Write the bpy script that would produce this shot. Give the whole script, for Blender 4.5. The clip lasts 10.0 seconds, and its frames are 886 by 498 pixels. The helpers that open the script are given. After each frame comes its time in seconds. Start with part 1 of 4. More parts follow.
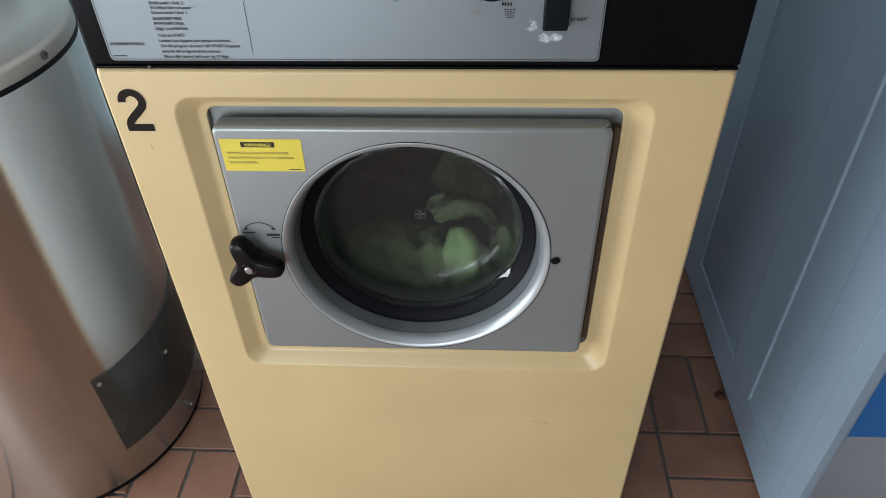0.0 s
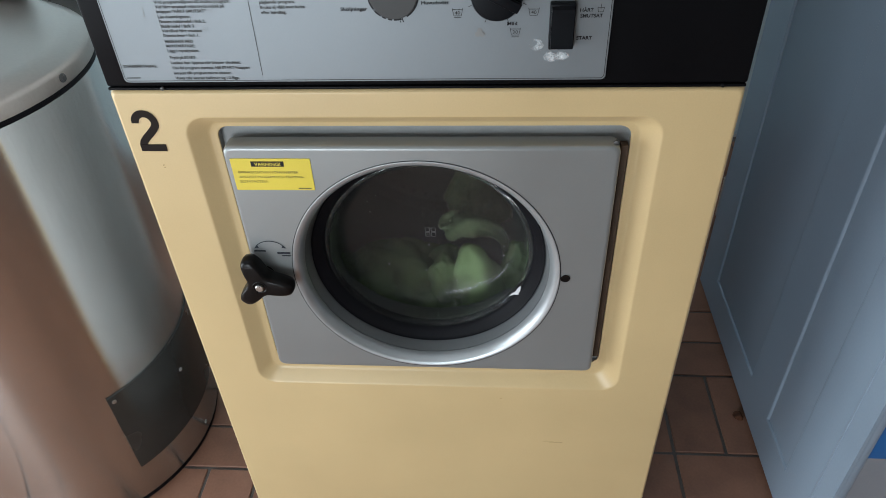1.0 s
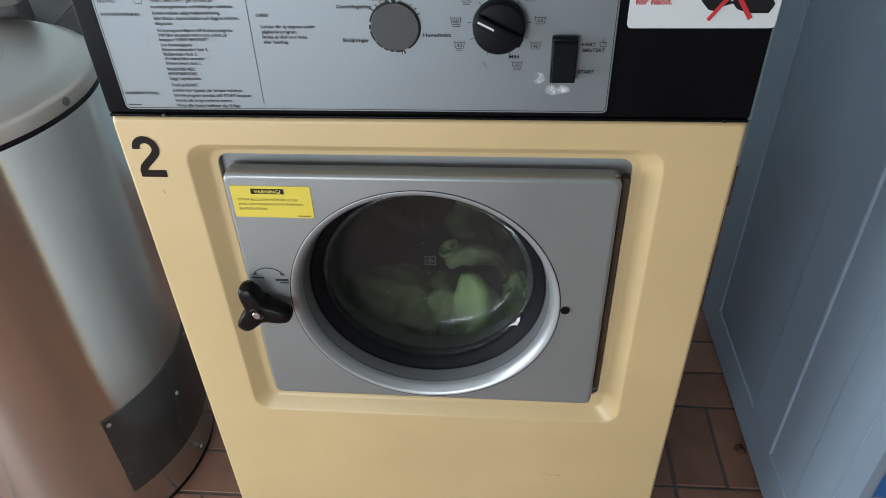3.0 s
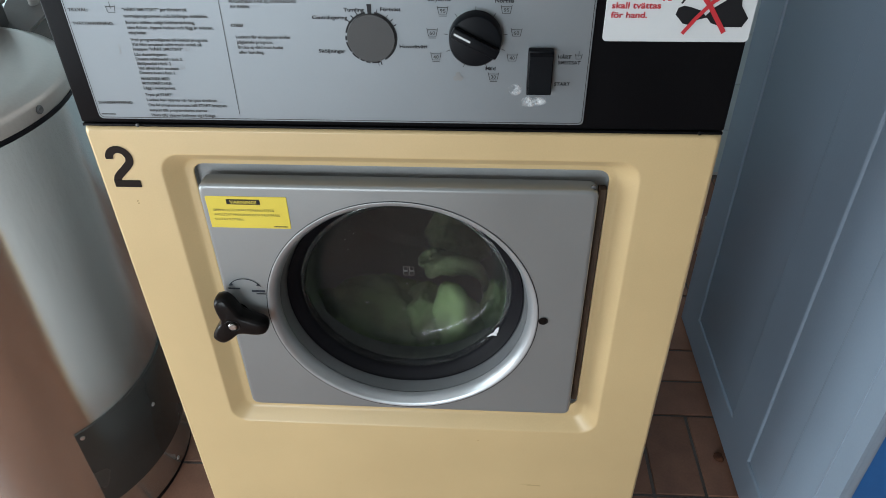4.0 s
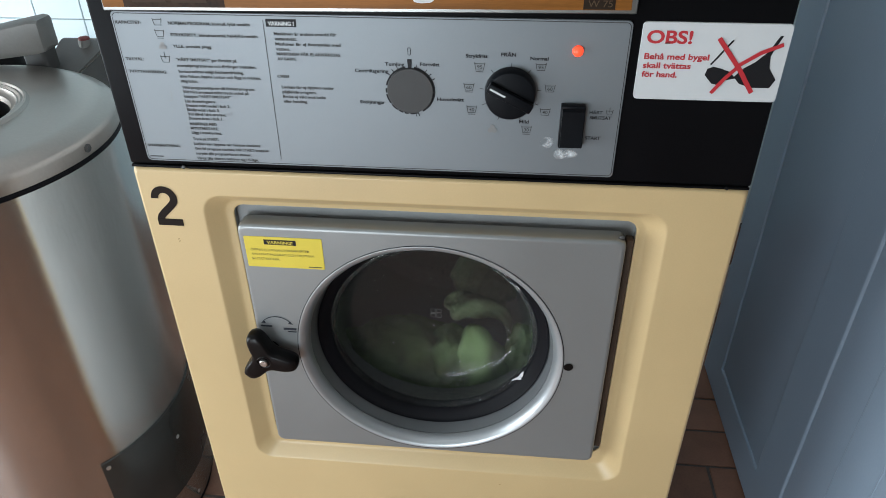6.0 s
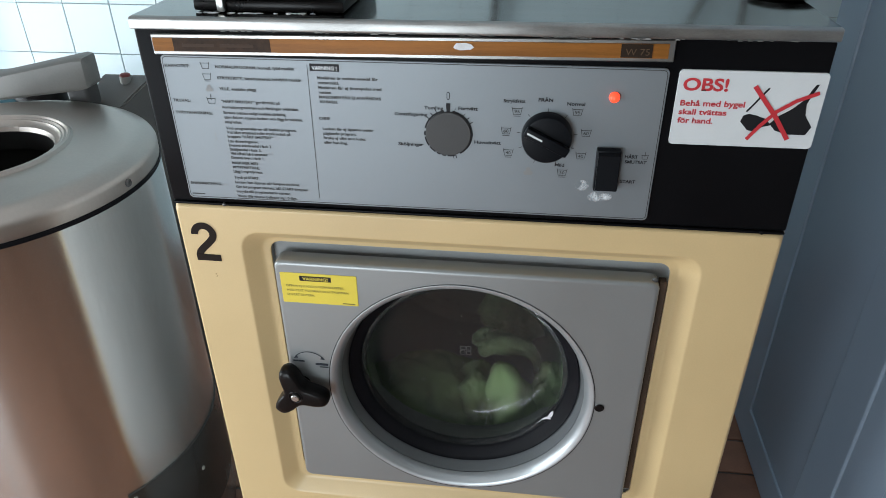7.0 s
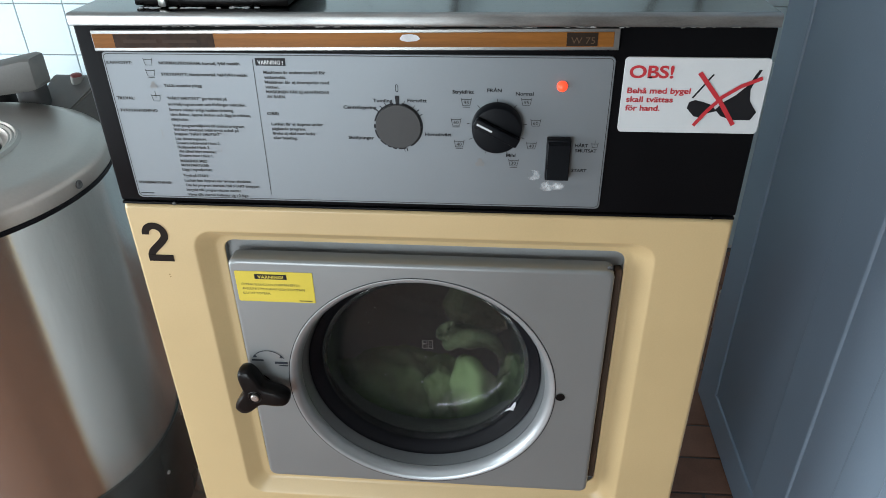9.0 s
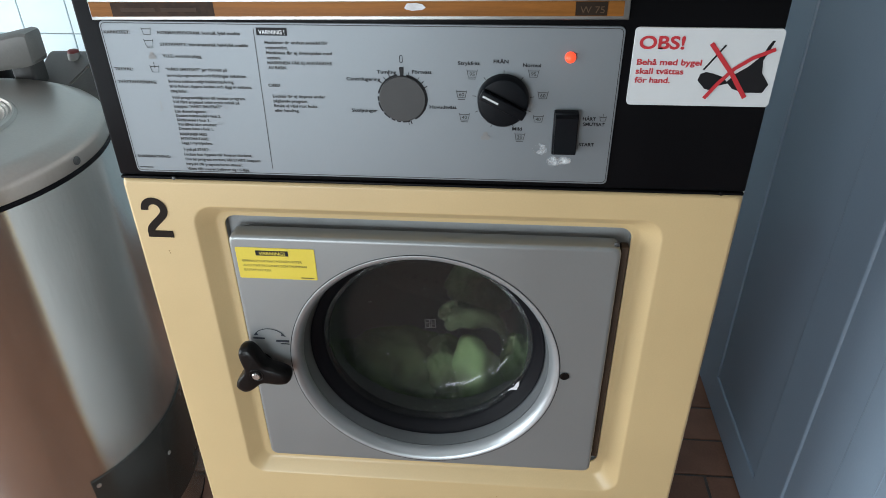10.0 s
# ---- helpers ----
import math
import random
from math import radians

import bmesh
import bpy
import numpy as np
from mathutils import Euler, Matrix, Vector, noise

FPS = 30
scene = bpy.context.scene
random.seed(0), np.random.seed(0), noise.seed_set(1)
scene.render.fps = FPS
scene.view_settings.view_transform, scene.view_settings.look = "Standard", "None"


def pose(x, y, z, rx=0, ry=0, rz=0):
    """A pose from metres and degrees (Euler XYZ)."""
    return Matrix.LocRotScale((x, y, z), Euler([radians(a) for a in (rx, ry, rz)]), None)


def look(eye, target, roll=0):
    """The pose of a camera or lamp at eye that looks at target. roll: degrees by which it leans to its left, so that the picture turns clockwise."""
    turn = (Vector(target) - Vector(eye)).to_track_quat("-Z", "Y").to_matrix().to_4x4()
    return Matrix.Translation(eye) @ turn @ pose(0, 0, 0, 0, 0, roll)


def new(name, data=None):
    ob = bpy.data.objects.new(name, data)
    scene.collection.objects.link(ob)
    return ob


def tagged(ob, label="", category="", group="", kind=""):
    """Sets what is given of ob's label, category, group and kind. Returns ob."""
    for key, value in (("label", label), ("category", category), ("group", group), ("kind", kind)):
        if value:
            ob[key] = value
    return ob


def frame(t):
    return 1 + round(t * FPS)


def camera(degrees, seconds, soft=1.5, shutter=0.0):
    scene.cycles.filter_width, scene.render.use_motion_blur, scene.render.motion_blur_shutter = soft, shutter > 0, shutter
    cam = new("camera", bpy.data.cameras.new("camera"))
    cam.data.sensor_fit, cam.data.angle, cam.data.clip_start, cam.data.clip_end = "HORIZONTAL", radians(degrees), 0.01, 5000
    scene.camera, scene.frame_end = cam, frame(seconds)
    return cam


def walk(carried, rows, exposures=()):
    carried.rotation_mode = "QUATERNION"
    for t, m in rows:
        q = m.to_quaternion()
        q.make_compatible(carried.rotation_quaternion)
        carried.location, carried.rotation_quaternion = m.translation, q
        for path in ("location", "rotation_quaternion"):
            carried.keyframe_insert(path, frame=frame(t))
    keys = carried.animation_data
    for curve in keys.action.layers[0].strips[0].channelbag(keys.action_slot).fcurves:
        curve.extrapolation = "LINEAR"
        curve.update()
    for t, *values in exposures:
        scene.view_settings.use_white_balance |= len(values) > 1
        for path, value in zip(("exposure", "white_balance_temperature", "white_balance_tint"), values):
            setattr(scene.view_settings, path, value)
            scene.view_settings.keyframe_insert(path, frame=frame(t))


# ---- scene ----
# The camera: hand-held, drifting slowly upwards before a washing machine that stands still.
cam = camera(64.5, 10.0, soft=0.75)
PATH = [
    (0, (0.069, -0.66, 1.173), (-0.022, 0.861, -0.123), -1.4),
    (0.5, (0.076, -0.658, 1.174), (-0.024, 0.871, -0.112), -2.3),
    (1, (0.082, -0.66, 1.173), (-0.066, 0.891, -0.082), -2.8),
    (1.5, (0.078, -0.652, 1.167), (-0.064, 0.864, -0.129), -3.1),
    (2, (0.087, -0.65, 1.17), (-0.066, 0.901, -0.084), -3.2),
    (2.5, (0.08, -0.653, 1.175), (-0.106, 0.918, -0.048), -3.2),
    (2.7, (0.082, -0.652, 1.177), (-0.097, 0.927, -0.039), -2.8),
    (3.8, (0.091, -0.642, 1.179), (-0.021, 0.955, -0.019), -0.9),
    (4, (0.092, -0.644, 1.18), (-0.019, 0.958, -0.013), -1.0),
    (4.5, (0.087, -0.649, 1.19), (-0.081, 0.976, 0.036), -1.7),
    (5, (0.086, -0.656, 1.195), (-0.092, 0.986, 0.068), -2.2),
    (5.2, (0.083, -0.658, 1.194), (-0.093, 0.991, 0.076), -1.5),
    (6.3, (0.079, -0.656, 1.204), (-0.097, 1.013, 0.116), -0.2),
    (6.5, (0.074, -0.66, 1.209), (-0.123, 1.021, 0.143), -0.2),
    (7, (0.064, -0.66, 1.211), (-0.161, 1.039, 0.179), -0.6),
    (7.5, (0.074, -0.655, 1.202), (-0.075, 1.06, 0.184), 0.8),
    (8, (0.082, -0.65, 1.201), (-0.085, 1.045, 0.153), -0.6),
    (8.5, (0.08, -0.656, 1.204), (-0.105, 1.047, 0.172), -1.1),
    (9, (0.085, -0.657, 1.206), (-0.068, 1.044, 0.165), -0.9),
    (9.5, (0.08, -0.65, 1.199), (-0.076, 1.036, 0.134), -1.4),
    (10, (0.079, -0.653, 1.191), (-0.07, 1.027, 0.116), -0.7),
]
walk(cam, [(t, look(eye, target, roll)) for t, eye, target, roll in PATH])

# ---- light: overcast daylight from two unseen openings, added at the side and behind the camera ----
world = bpy.data.worlds.new("world")
scene.world = world
world.use_nodes = True
wn = world.node_tree.nodes
sky = wn.new("ShaderNodeTexSky")
sky.sky_type, sky.sun_disc, sky.sun_elevation, sky.sun_rotation = "NISHITA", False, radians(35), radians(-80)
world.node_tree.links.new(sky.outputs[0], wn["Background"].inputs[0])
wn["Background"].inputs[1].default_value = 0.1


def daylight_panel(name, place, target, wide, high, watts, colour):
    lamp = bpy.data.lights.new(name, "AREA")
    lamp.shape, lamp.size, lamp.size_y, lamp.energy, lamp.color = "RECTANGLE", wide, high, watts, colour
    ob = new(name, lamp)
    ob.matrix_world = look(place, target)
    return ob


daylight_panel("side_daylight", (-2.13, -0.45, 0.66), (0.0, -0.45, 0.66), 2.3, 1.1, 70, (0.825, 0.928, 1.0))
# fill lamp added behind the camera to brighten the fronts and the floor
daylight_panel("front_fill", (-0.95, -2.33, 0.58), (-0.95, 0.0, 0.58), 1.2, 1.0, 39, (0.825, 0.928, 1.0))
scene.view_settings.exposure = 0.0


# ---- materials ----
def material(name, colour, rough=0.5, metal=0.0, vary=0.08, scale=8.0, fine=220.0, bump=0.02, rough_vary=0.08,
             coat=0.0, stretch=None, per_object=0.0, tint=None, spec=0.5):
    """Colour with soft stains at one scale and grain at another, uneven gloss and fine relief."""
    m = bpy.data.materials.new(name)
    m.use_nodes = True
    t = m.node_tree
    n, l = t.nodes, t.links
    b = n["Principled BSDF"]
    co = n.new("ShaderNodeTexCoord")
    mp = n.new("ShaderNodeMapping")
    l.new(co.outputs["Object"], mp.inputs[0])
    if stretch:
        mp.inputs["Scale"].default_value = stretch
    big = n.new("ShaderNodeTexNoise")
    big.inputs["Scale"].default_value, big.inputs["Detail"].default_value = scale, 4
    small = n.new("ShaderNodeTexNoise")
    small.inputs["Scale"].default_value, small.inputs["Detail"].default_value = fine, 3
    for x in (big, small):
        l.new(mp.outputs[0], x.inputs["Vector"])
    add = n.new("ShaderNodeMath")
    add.operation = "MULTIPLY_ADD"
    add.inputs[1].default_value = 0.35
    l.new(small.outputs[0], add.inputs[0])
    l.new(big.outputs[0], add.inputs[2])
    source = add.outputs[0]
    if per_object:
        info = n.new("ShaderNodeObjectInfo")
        k = n.new("ShaderNodeMath")
        k.operation = "MULTIPLY_ADD"
        k.inputs[1].default_value = per_object
        l.new(info.outputs["Random"], k.inputs[0])
        l.new(source, k.inputs[2])
        source = k.outputs[0]
    rng = n.new("ShaderNodeMapRange")
    rng.inputs[1].default_value, rng.inputs[2].default_value = 0.3, 1.05 + per_object
    l.new(source, rng.inputs[0])
    mix = n.new("ShaderNodeMix")
    mix.data_type = "RGBA"
    dark = tint or tuple(c * (1 - vary * 2) for c in colour)
    light = tuple(min(1, c * (1 + vary)) for c in colour)
    mix.inputs["A"].default_value, mix.inputs["B"].default_value = (*dark, 1), (*light, 1)
    l.new(rng.outputs[0], mix.inputs["Factor"])
    l.new(mix.outputs["Result"], b.inputs["Base Color"])
    rr = n.new("ShaderNodeMapRange")
    rr.inputs[3].default_value, rr.inputs[4].default_value = max(0.02, rough - rough_vary), min(1, rough + rough_vary)
    l.new(big.outputs[0], rr.inputs[0])
    l.new(rr.outputs[0], b.inputs["Roughness"])
    b.inputs["Metallic"].default_value = metal
    b.inputs["Specular IOR Level"].default_value = spec
    b.inputs["Coat Weight"].default_value = coat
    b.inputs["Coat Roughness"].default_value = 0.15
    if bump:
        bp = n.new("ShaderNodeBump")
        bp.inputs["Strength"].default_value, bp.inputs["Distance"].default_value = bump * 5, 0.001
        l.new(small.outputs[0], bp.inputs["Height"])
        l.new(bp.outputs[0], b.inputs["Normal"])
    return m


def plain(name, colour, rough=0.5, metal=0.0, spec=0.5):
    m = bpy.data.materials.new(name)
    m.use_nodes = True
    b = m.node_tree.nodes["Principled BSDF"]
    b.inputs["Base Color"].default_value = (*colour, 1)
    b.inputs["Roughness"].default_value, b.inputs["Metallic"].default_value = rough, metal
    b.inputs["Specular IOR Level"].default_value = spec
    return m


def glass(name, colour=(1, 1, 1), rough=0.0):
    m = plain(name, colour, rough)
    b = m.node_tree.nodes["Principled BSDF"]
    b.inputs["Transmission Weight"].default_value, b.inputs["IOR"].default_value = 1.0, 1.26
    return m


def glow(name, colour, strength):
    m = plain(name, colour, 0.3)
    b = m.node_tree.nodes["Principled BSDF"]
    b.inputs["Emission Color"].default_value, b.inputs["Emission Strength"].default_value = (*colour, 1), strength
    return m


YELLOW = material("ochre_enamel", (0.60, 0.443, 0.232), 0.36, vary=0.065, scale=5, fine=500, bump=0.004, rough_vary=0.06)
DOOR_GREY = material("silver_lacquer", (0.28, 0.292, 0.292), 0.36, 0.46, vary=0.05, scale=6, fine=900, bump=0.006)
RING_METAL = material("brushed_aluminium", (0.45, 0.475, 0.49), 0.38, 0.65, vary=0.05, scale=9, fine=700, bump=0.004)
RING_INNER = material("darker_ring_grey", (0.25, 0.265, 0.275), 0.42, 0.6, vary=0.06, scale=9, fine=600, bump=0.004)
CHROME = material("worn_chrome", (0.31, 0.31, 0.30), 0.34, 1.0, vary=0.06, scale=20, fine=300, bump=0.004)
STEEL = material("steel_sheet", (0.35, 0.35, 0.335), 0.12, 1.0, vary=0.08, scale=7, fine=160, bump=0.003, rough_vary=0.035, stretch=(1, 6, 6))
SPIN_STEEL = material("brushed_steel_drum", (0.61, 0.62, 0.605), 0.20, 1.0, vary=0.11, scale=11, fine=240, bump=0.003, rough_vary=0.04, stretch=(1, 1, 0.1))
bsdf = SPIN_STEEL.node_tree.nodes["Principled BSDF"]
tan = SPIN_STEEL.node_tree.nodes.new("ShaderNodeTangent")
tan.direction_type, tan.axis = "RADIAL", "Z"
SPIN_STEEL.node_tree.links.new(tan.outputs[0], bsdf.inputs["Tangent"])
bsdf.inputs["Anisotropic"].default_value, bsdf.inputs["Anisotropic Rotation"].default_value = 0.97, 0.25
SPIN_TOP = material("aged_steel_cover", (0.45, 0.408, 0.372), 0.36, 1.0, vary=0.08, scale=7, fine=220, bump=0.004)
STEEL_EDGE = material("spotted_steel_edge", (0.40, 0.40, 0.39), 0.42, 0.85, vary=0.2, scale=24, fine=400, bump=0.006, stretch=(1, 4, 4))
BLACK = material("black_enamel", (0.006, 0.006, 0.007), 0.34, spec=0.06, vary=0.15, scale=9, fine=500, bump=0.006)
PLASTIC = material("black_plastic", (0.006, 0.005, 0.005), 0.30, spec=0.17, vary=0.15, scale=30, fine=700, bump=0.004)
KNOB_BLACK = material("black_bakelite", (0.007, 0.008, 0.010), 0.36, spec=0.10, vary=0.15, scale=30, fine=700, bump=0.004)
RUBBER = material("black_rubber", (0.005, 0.005, 0.007), 0.55, spec=0.14, vary=0.2, scale=20, fine=500, bump=0.008)
GAP = material("dark_grey_sheet", (0.30, 0.31, 0.31), 0.5, vary=0.12, scale=14, fine=400, bump=0.006)
RUST = material("brown_primer", (0.08, 0.048, 0.03), 0.7, vary=0.3, scale=30, fine=400, bump=0.02)
PLATE = material("anodised_plate", (0.208, 0.230, 0.247), 0.46, 0.45, vary=0.04, scale=5, fine=900, bump=0.004)
DIAL = material("dial_grey", (0.05, 0.05, 0.05), 0.45, spec=0.3, vary=0.08, scale=30, fine=700, bump=0.003)
INK = plain("print_black", (0.012, 0.012, 0.014), 0.5, spec=0.2)
INK_GREY = plain("print_grey", (0.05, 0.05, 0.05), 0.5, spec=0.2)
INK_RED = plain("print_red", (0.50, 0.03, 0.04), 0.4)
STICKER_WHITE = material("label_white", (0.62, 0.645, 0.655), 0.35, vary=0.03, scale=20, fine=500, bump=0.003)
STICKER_YELLOW = material("label_yellow", (0.70, 0.55, 0.06), 0.4, vary=0.05, scale=20, fine=500, bump=0.004)
WOODGRAIN = material("wood_print_strip", (0.30, 0.115, 0.022), 0.4, spec=0.15, vary=0.25, scale=6, fine=160, bump=0.003, stretch=(1, 20, 20))
DARK_STRIP = material("brown_name_plate", (0.050, 0.027, 0.016), 0.5, spec=0.12, vary=0.42, scale=45, fine=300, bump=0.004)
SIDE_GREY = material("side_panel_paint", (0.56, 0.56, 0.55), 0.45, vary=0.06, scale=5, fine=400, bump=0.006)
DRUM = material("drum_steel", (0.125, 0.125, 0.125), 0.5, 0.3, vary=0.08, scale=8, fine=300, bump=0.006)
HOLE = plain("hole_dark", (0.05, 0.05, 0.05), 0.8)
# one green terry in three tones: lit, shaded and deeply shaded
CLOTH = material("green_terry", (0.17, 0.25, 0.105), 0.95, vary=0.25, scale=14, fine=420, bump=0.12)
CLOTH_SHADE = material("shaded_green_terry", (0.115, 0.168, 0.070), 0.95, vary=0.25, scale=14, fine=420, bump=0.12)
CLOTH_DEEP_SHADE = material("deep_shaded_green_terry", (0.058, 0.076, 0.036), 0.95, vary=0.3, scale=14, fine=420, bump=0.12)
GLASS = glass("door_glass", (0.93, 0.96, 0.94), 0.085)
DROP_GLINT = plain("drop_glint", (0.85, 0.88, 0.88), 0.3)
GLASS.node_tree.nodes["Principled BSDF"].inputs["Transmission Weight"].default_value = 0.992
LED = glow("signal_lamp", (1.0, 0.075, 0.03), 1.1)
SCREW = material("screw_steel", (0.6, 0.6, 0.58), 0.3, 1.0, vary=0.1, scale=60, fine=900, bump=0.004)
FLAKE = material("torn_paper", (0.75, 0.76, 0.78), 0.5, vary=0.15, scale=90, fine=900, bump=0.05)
PATCH = material("dark_grey_cover", (0.055, 0.058, 0.055), 0.25, 0.4, vary=0.12, scale=9, fine=500, bump=0.005)
CAST = material("cast_grey", (0.20, 0.195, 0.185), 0.45, 0.2, vary=0.10, scale=16, fine=300, bump=0.02)
CAST_DARK = material("dark_cast_grey", (0.07, 0.07, 0.07), 0.45, 0.1, vary=0.12, scale=16, fine=300, bump=0.02)
CAST_MID = material("mid_cast_grey", (0.125, 0.125, 0.12), 0.42, 0.1, vary=0.12, scale=16, fine=300, bump=0.02)
RED_CAP = plain("red_button", (0.17, 0.03, 0.03), 0.5)
TEAL = material("teal_plastic", (0.03, 0.13, 0.17), 0.35, vary=0.1, scale=10, fine=300, bump=0.004)
DOOR_BLUE = material("blue_grey_paint", (0.25, 0.315, 0.39), 0.36, vary=0.06, scale=4, fine=260, bump=0.012)
CABINET_BLUE = material("strong_blue_laminate", (0.026, 0.165, 0.47), 0.4, vary=0.06, scale=4, fine=260, bump=0.004)
PLINTH = material("grey_plinth", (0.28, 0.29, 0.32), 0.5, vary=0.06, scale=6, fine=300, bump=0.006)
TERRACOTTA = material("clinker_tile", (0.325, 0.160, 0.103), 0.52, vary=0.26, scale=16, fine=200, bump=0.03, per_object=0.4, rough_vary=0.14)
GROUT = material("dark_grout", (0.16, 0.140, 0.128), 0.85, vary=0.2, scale=18, fine=250, bump=0.06)
WALL_TILE = material("glazed_wall_tile", (0.52, 0.635, 0.67), 0.16, vary=0.02, scale=5, fine=80, bump=0.003, per_object=0.1)
WALL_GROUT = material("grey_wall_grout", (0.55, 0.565, 0.565), 0.85, vary=0.1, scale=18, fine=300, bump=0.04)
PAINT = material("white_wall_paint", (0.70, 0.71, 0.71), 0.75, vary=0.04, scale=3, fine=200, bump=0.02)
# for the unseen south and east walls: darkened so they bounce less light
PAINT_LOW_BOUNCE = material("low_bounce_grey_beige", (0.30, 0.27, 0.24), 0.75, vary=0.06, scale=3, fine=200, bump=0.02)
CEIL = material("ceiling_paint", (0.78, 0.78, 0.77), 0.85, vary=0.03, scale=3, fine=200, bump=0.02)
HOSE = material("grey_hose", (0.13, 0.13, 0.13), 0.5, vary=0.1, scale=20, fine=300, bump=0.006)
FRAME_WHITE = material("window_paint", (0.75, 0.76, 0.76), 0.4, vary=0.03, scale=5, fine=200, bump=0.006)


def smudge(name, colour, strength):
    """A rubbed stain: patchy, fading out towards its edge."""
    m = plain(name, colour, 0.6)
    n, l = m.node_tree.nodes, m.node_tree.links
    co = n.new("ShaderNodeTexCoord")
    ns = n.new("ShaderNodeTexNoise")
    ns.inputs["Scale"].default_value, ns.inputs["Detail"].default_value = 160, 4
    l.new(co.outputs["Object"], ns.inputs["Vector"])
    sep = n.new("ShaderNodeSeparateXYZ")
    l.new(co.outputs["Generated"], sep.inputs[0])
    cen = []
    for k in (0, 2):
        q = n.new("ShaderNodeMath")
        q.operation = "MULTIPLY_ADD"
        q.inputs[1].default_value, q.inputs[2].default_value = 2, -1
        l.new(sep.outputs[k], q.inputs[0])
        cen.append(q)
    comb = n.new("ShaderNodeCombineXYZ")
    for k, q in enumerate(cen):
        l.new(q.outputs[0], comb.inputs[k])
    ln = n.new("ShaderNodeVectorMath")
    ln.operation = "LENGTH"
    l.new(comb.outputs[0], ln.inputs[0])
    fade = n.new("ShaderNodeMapRange")
    fade.inputs[1].default_value, fade.inputs[2].default_value, fade.inputs[3].default_value, fade.inputs[4].default_value = 0.2, 1.0, strength, 0.0
    l.new(ln.outputs["Value"], fade.inputs[0])
    grain = n.new("ShaderNodeMapRange")
    grain.inputs[1].default_value, grain.inputs[2].default_value = 0.35, 0.65
    l.new(ns.outputs[0], grain.inputs[0])
    mul = n.new("ShaderNodeMath")
    mul.operation = "MULTIPLY"
    l.new(fade.outputs[0], mul.inputs[0])
    l.new(grain.outputs[0], mul.inputs[1])
    l.new(mul.outputs[0], n["Principled BSDF"].inputs["Alpha"])
    return m


SMEAR = smudge("smear_white", (0.80, 0.83, 0.85), 1.0)


# ---- building blocks ----
def thing(name, x=0.0, y=0.0, z=0.0, label="", category="", group=""):
    ob = new(name)
    ob.matrix_world = pose(x, y, z)
    return tagged(ob, label, category, group)


def mesh_of(name, bm, mat, smooth=None):
    me = bpy.data.meshes.new(name)
    bmesh.ops.recalc_face_normals(bm, faces=bm.faces)
    bm.to_mesh(me)
    bm.free()
    for m in mat if isinstance(mat, (list, tuple)) else [mat]:
        me.materials.append(m)
    if smooth is not None:
        me.polygons.foreach_set("use_smooth", [True] * len(me.polygons))
        me.set_sharp_from_angle(angle=radians(smooth))
    return me


def part(name, bm, mat, parent, label="", smooth=35):
    """One mesh under a thing or a part, given in the world's metres of the thing's own space."""
    ob = new(name, mesh_of(name, bm, mat, smooth))
    ob.parent = parent
    return tagged(ob, label)


def structure(name, bm, mat, label="", category="", smooth=35):
    return tagged(new(name, mesh_of(name, bm, mat, smooth)), label, category, kind="structure")


def box(x0, x1, y0, y1, z0, z1, bevel=0.0, seg=2, bm=None):
    bm = bm or bmesh.new()
    m = Matrix.LocRotScale(((x0 + x1) / 2, (y0 + y1) / 2, (z0 + z1) / 2), None, (abs(x1 - x0), abs(y1 - y0), abs(z1 - z0)))
    vs = bmesh.ops.create_cube(bm, size=1, matrix=m)["verts"]
    if bevel:
        es = list({e for v in vs for e in v.link_edges})
        bmesh.ops.bevel(bm, geom=es, offset=bevel, segments=seg, profile=0.5, affect="EDGES")
    return bm


def rounded(x0, x1, z0, z1, r, n=6):
    """Outline of a rounded rectangle in x and z, anticlockwise from the lower right corner."""
    pts = []
    for cx, cz, a0 in ((x1 - r, z0 + r, -90), (x1 - r, z1 - r, 0), (x0 + r, z1 - r, 90), (x0 + r, z0 + r, 180)):
        for i in range(n + 1):
            a = radians(a0 + 90 * i / n)
            pts.append((cx + r * math.cos(a), cz + r * math.sin(a)))
    return pts


def loops(outlines, close_first=False, close_last=False, bm=None):
    """Skin through outlines of equal count: each a list of (x, y, z)."""
    bm = bm or bmesh.new()
    rings = [[bm.verts.new(p) for p in o] for o in outlines]
    n = len(rings[0])
    for a, b in zip(rings, rings[1:]):
        for i in range(n):
            j = (i + 1) % n
            bm.faces.new((a[i], a[j], b[j], b[i]))
    if close_first:
        bm.faces.new(rings[0])
    if close_last:
        bm.faces.new(rings[-1])
    return bm


def slab(x0, x1, z0, z1, r, front, back, edge=0.0008, n=5, bm=None):
    """A rounded plate that faces -y, with softened front edge."""
    o = rounded(x0, x1, z0, z1, r, n)
    i = rounded(x0 + edge, x1 - edge, z0 + edge, z1 - edge, max(r - edge, 0.0002), n)
    return loops([[(x, back, z) for x, z in o], [(x, front + edge, z) for x, z in o], [(x, front, z) for x, z in i]],
                 True, True, bm)


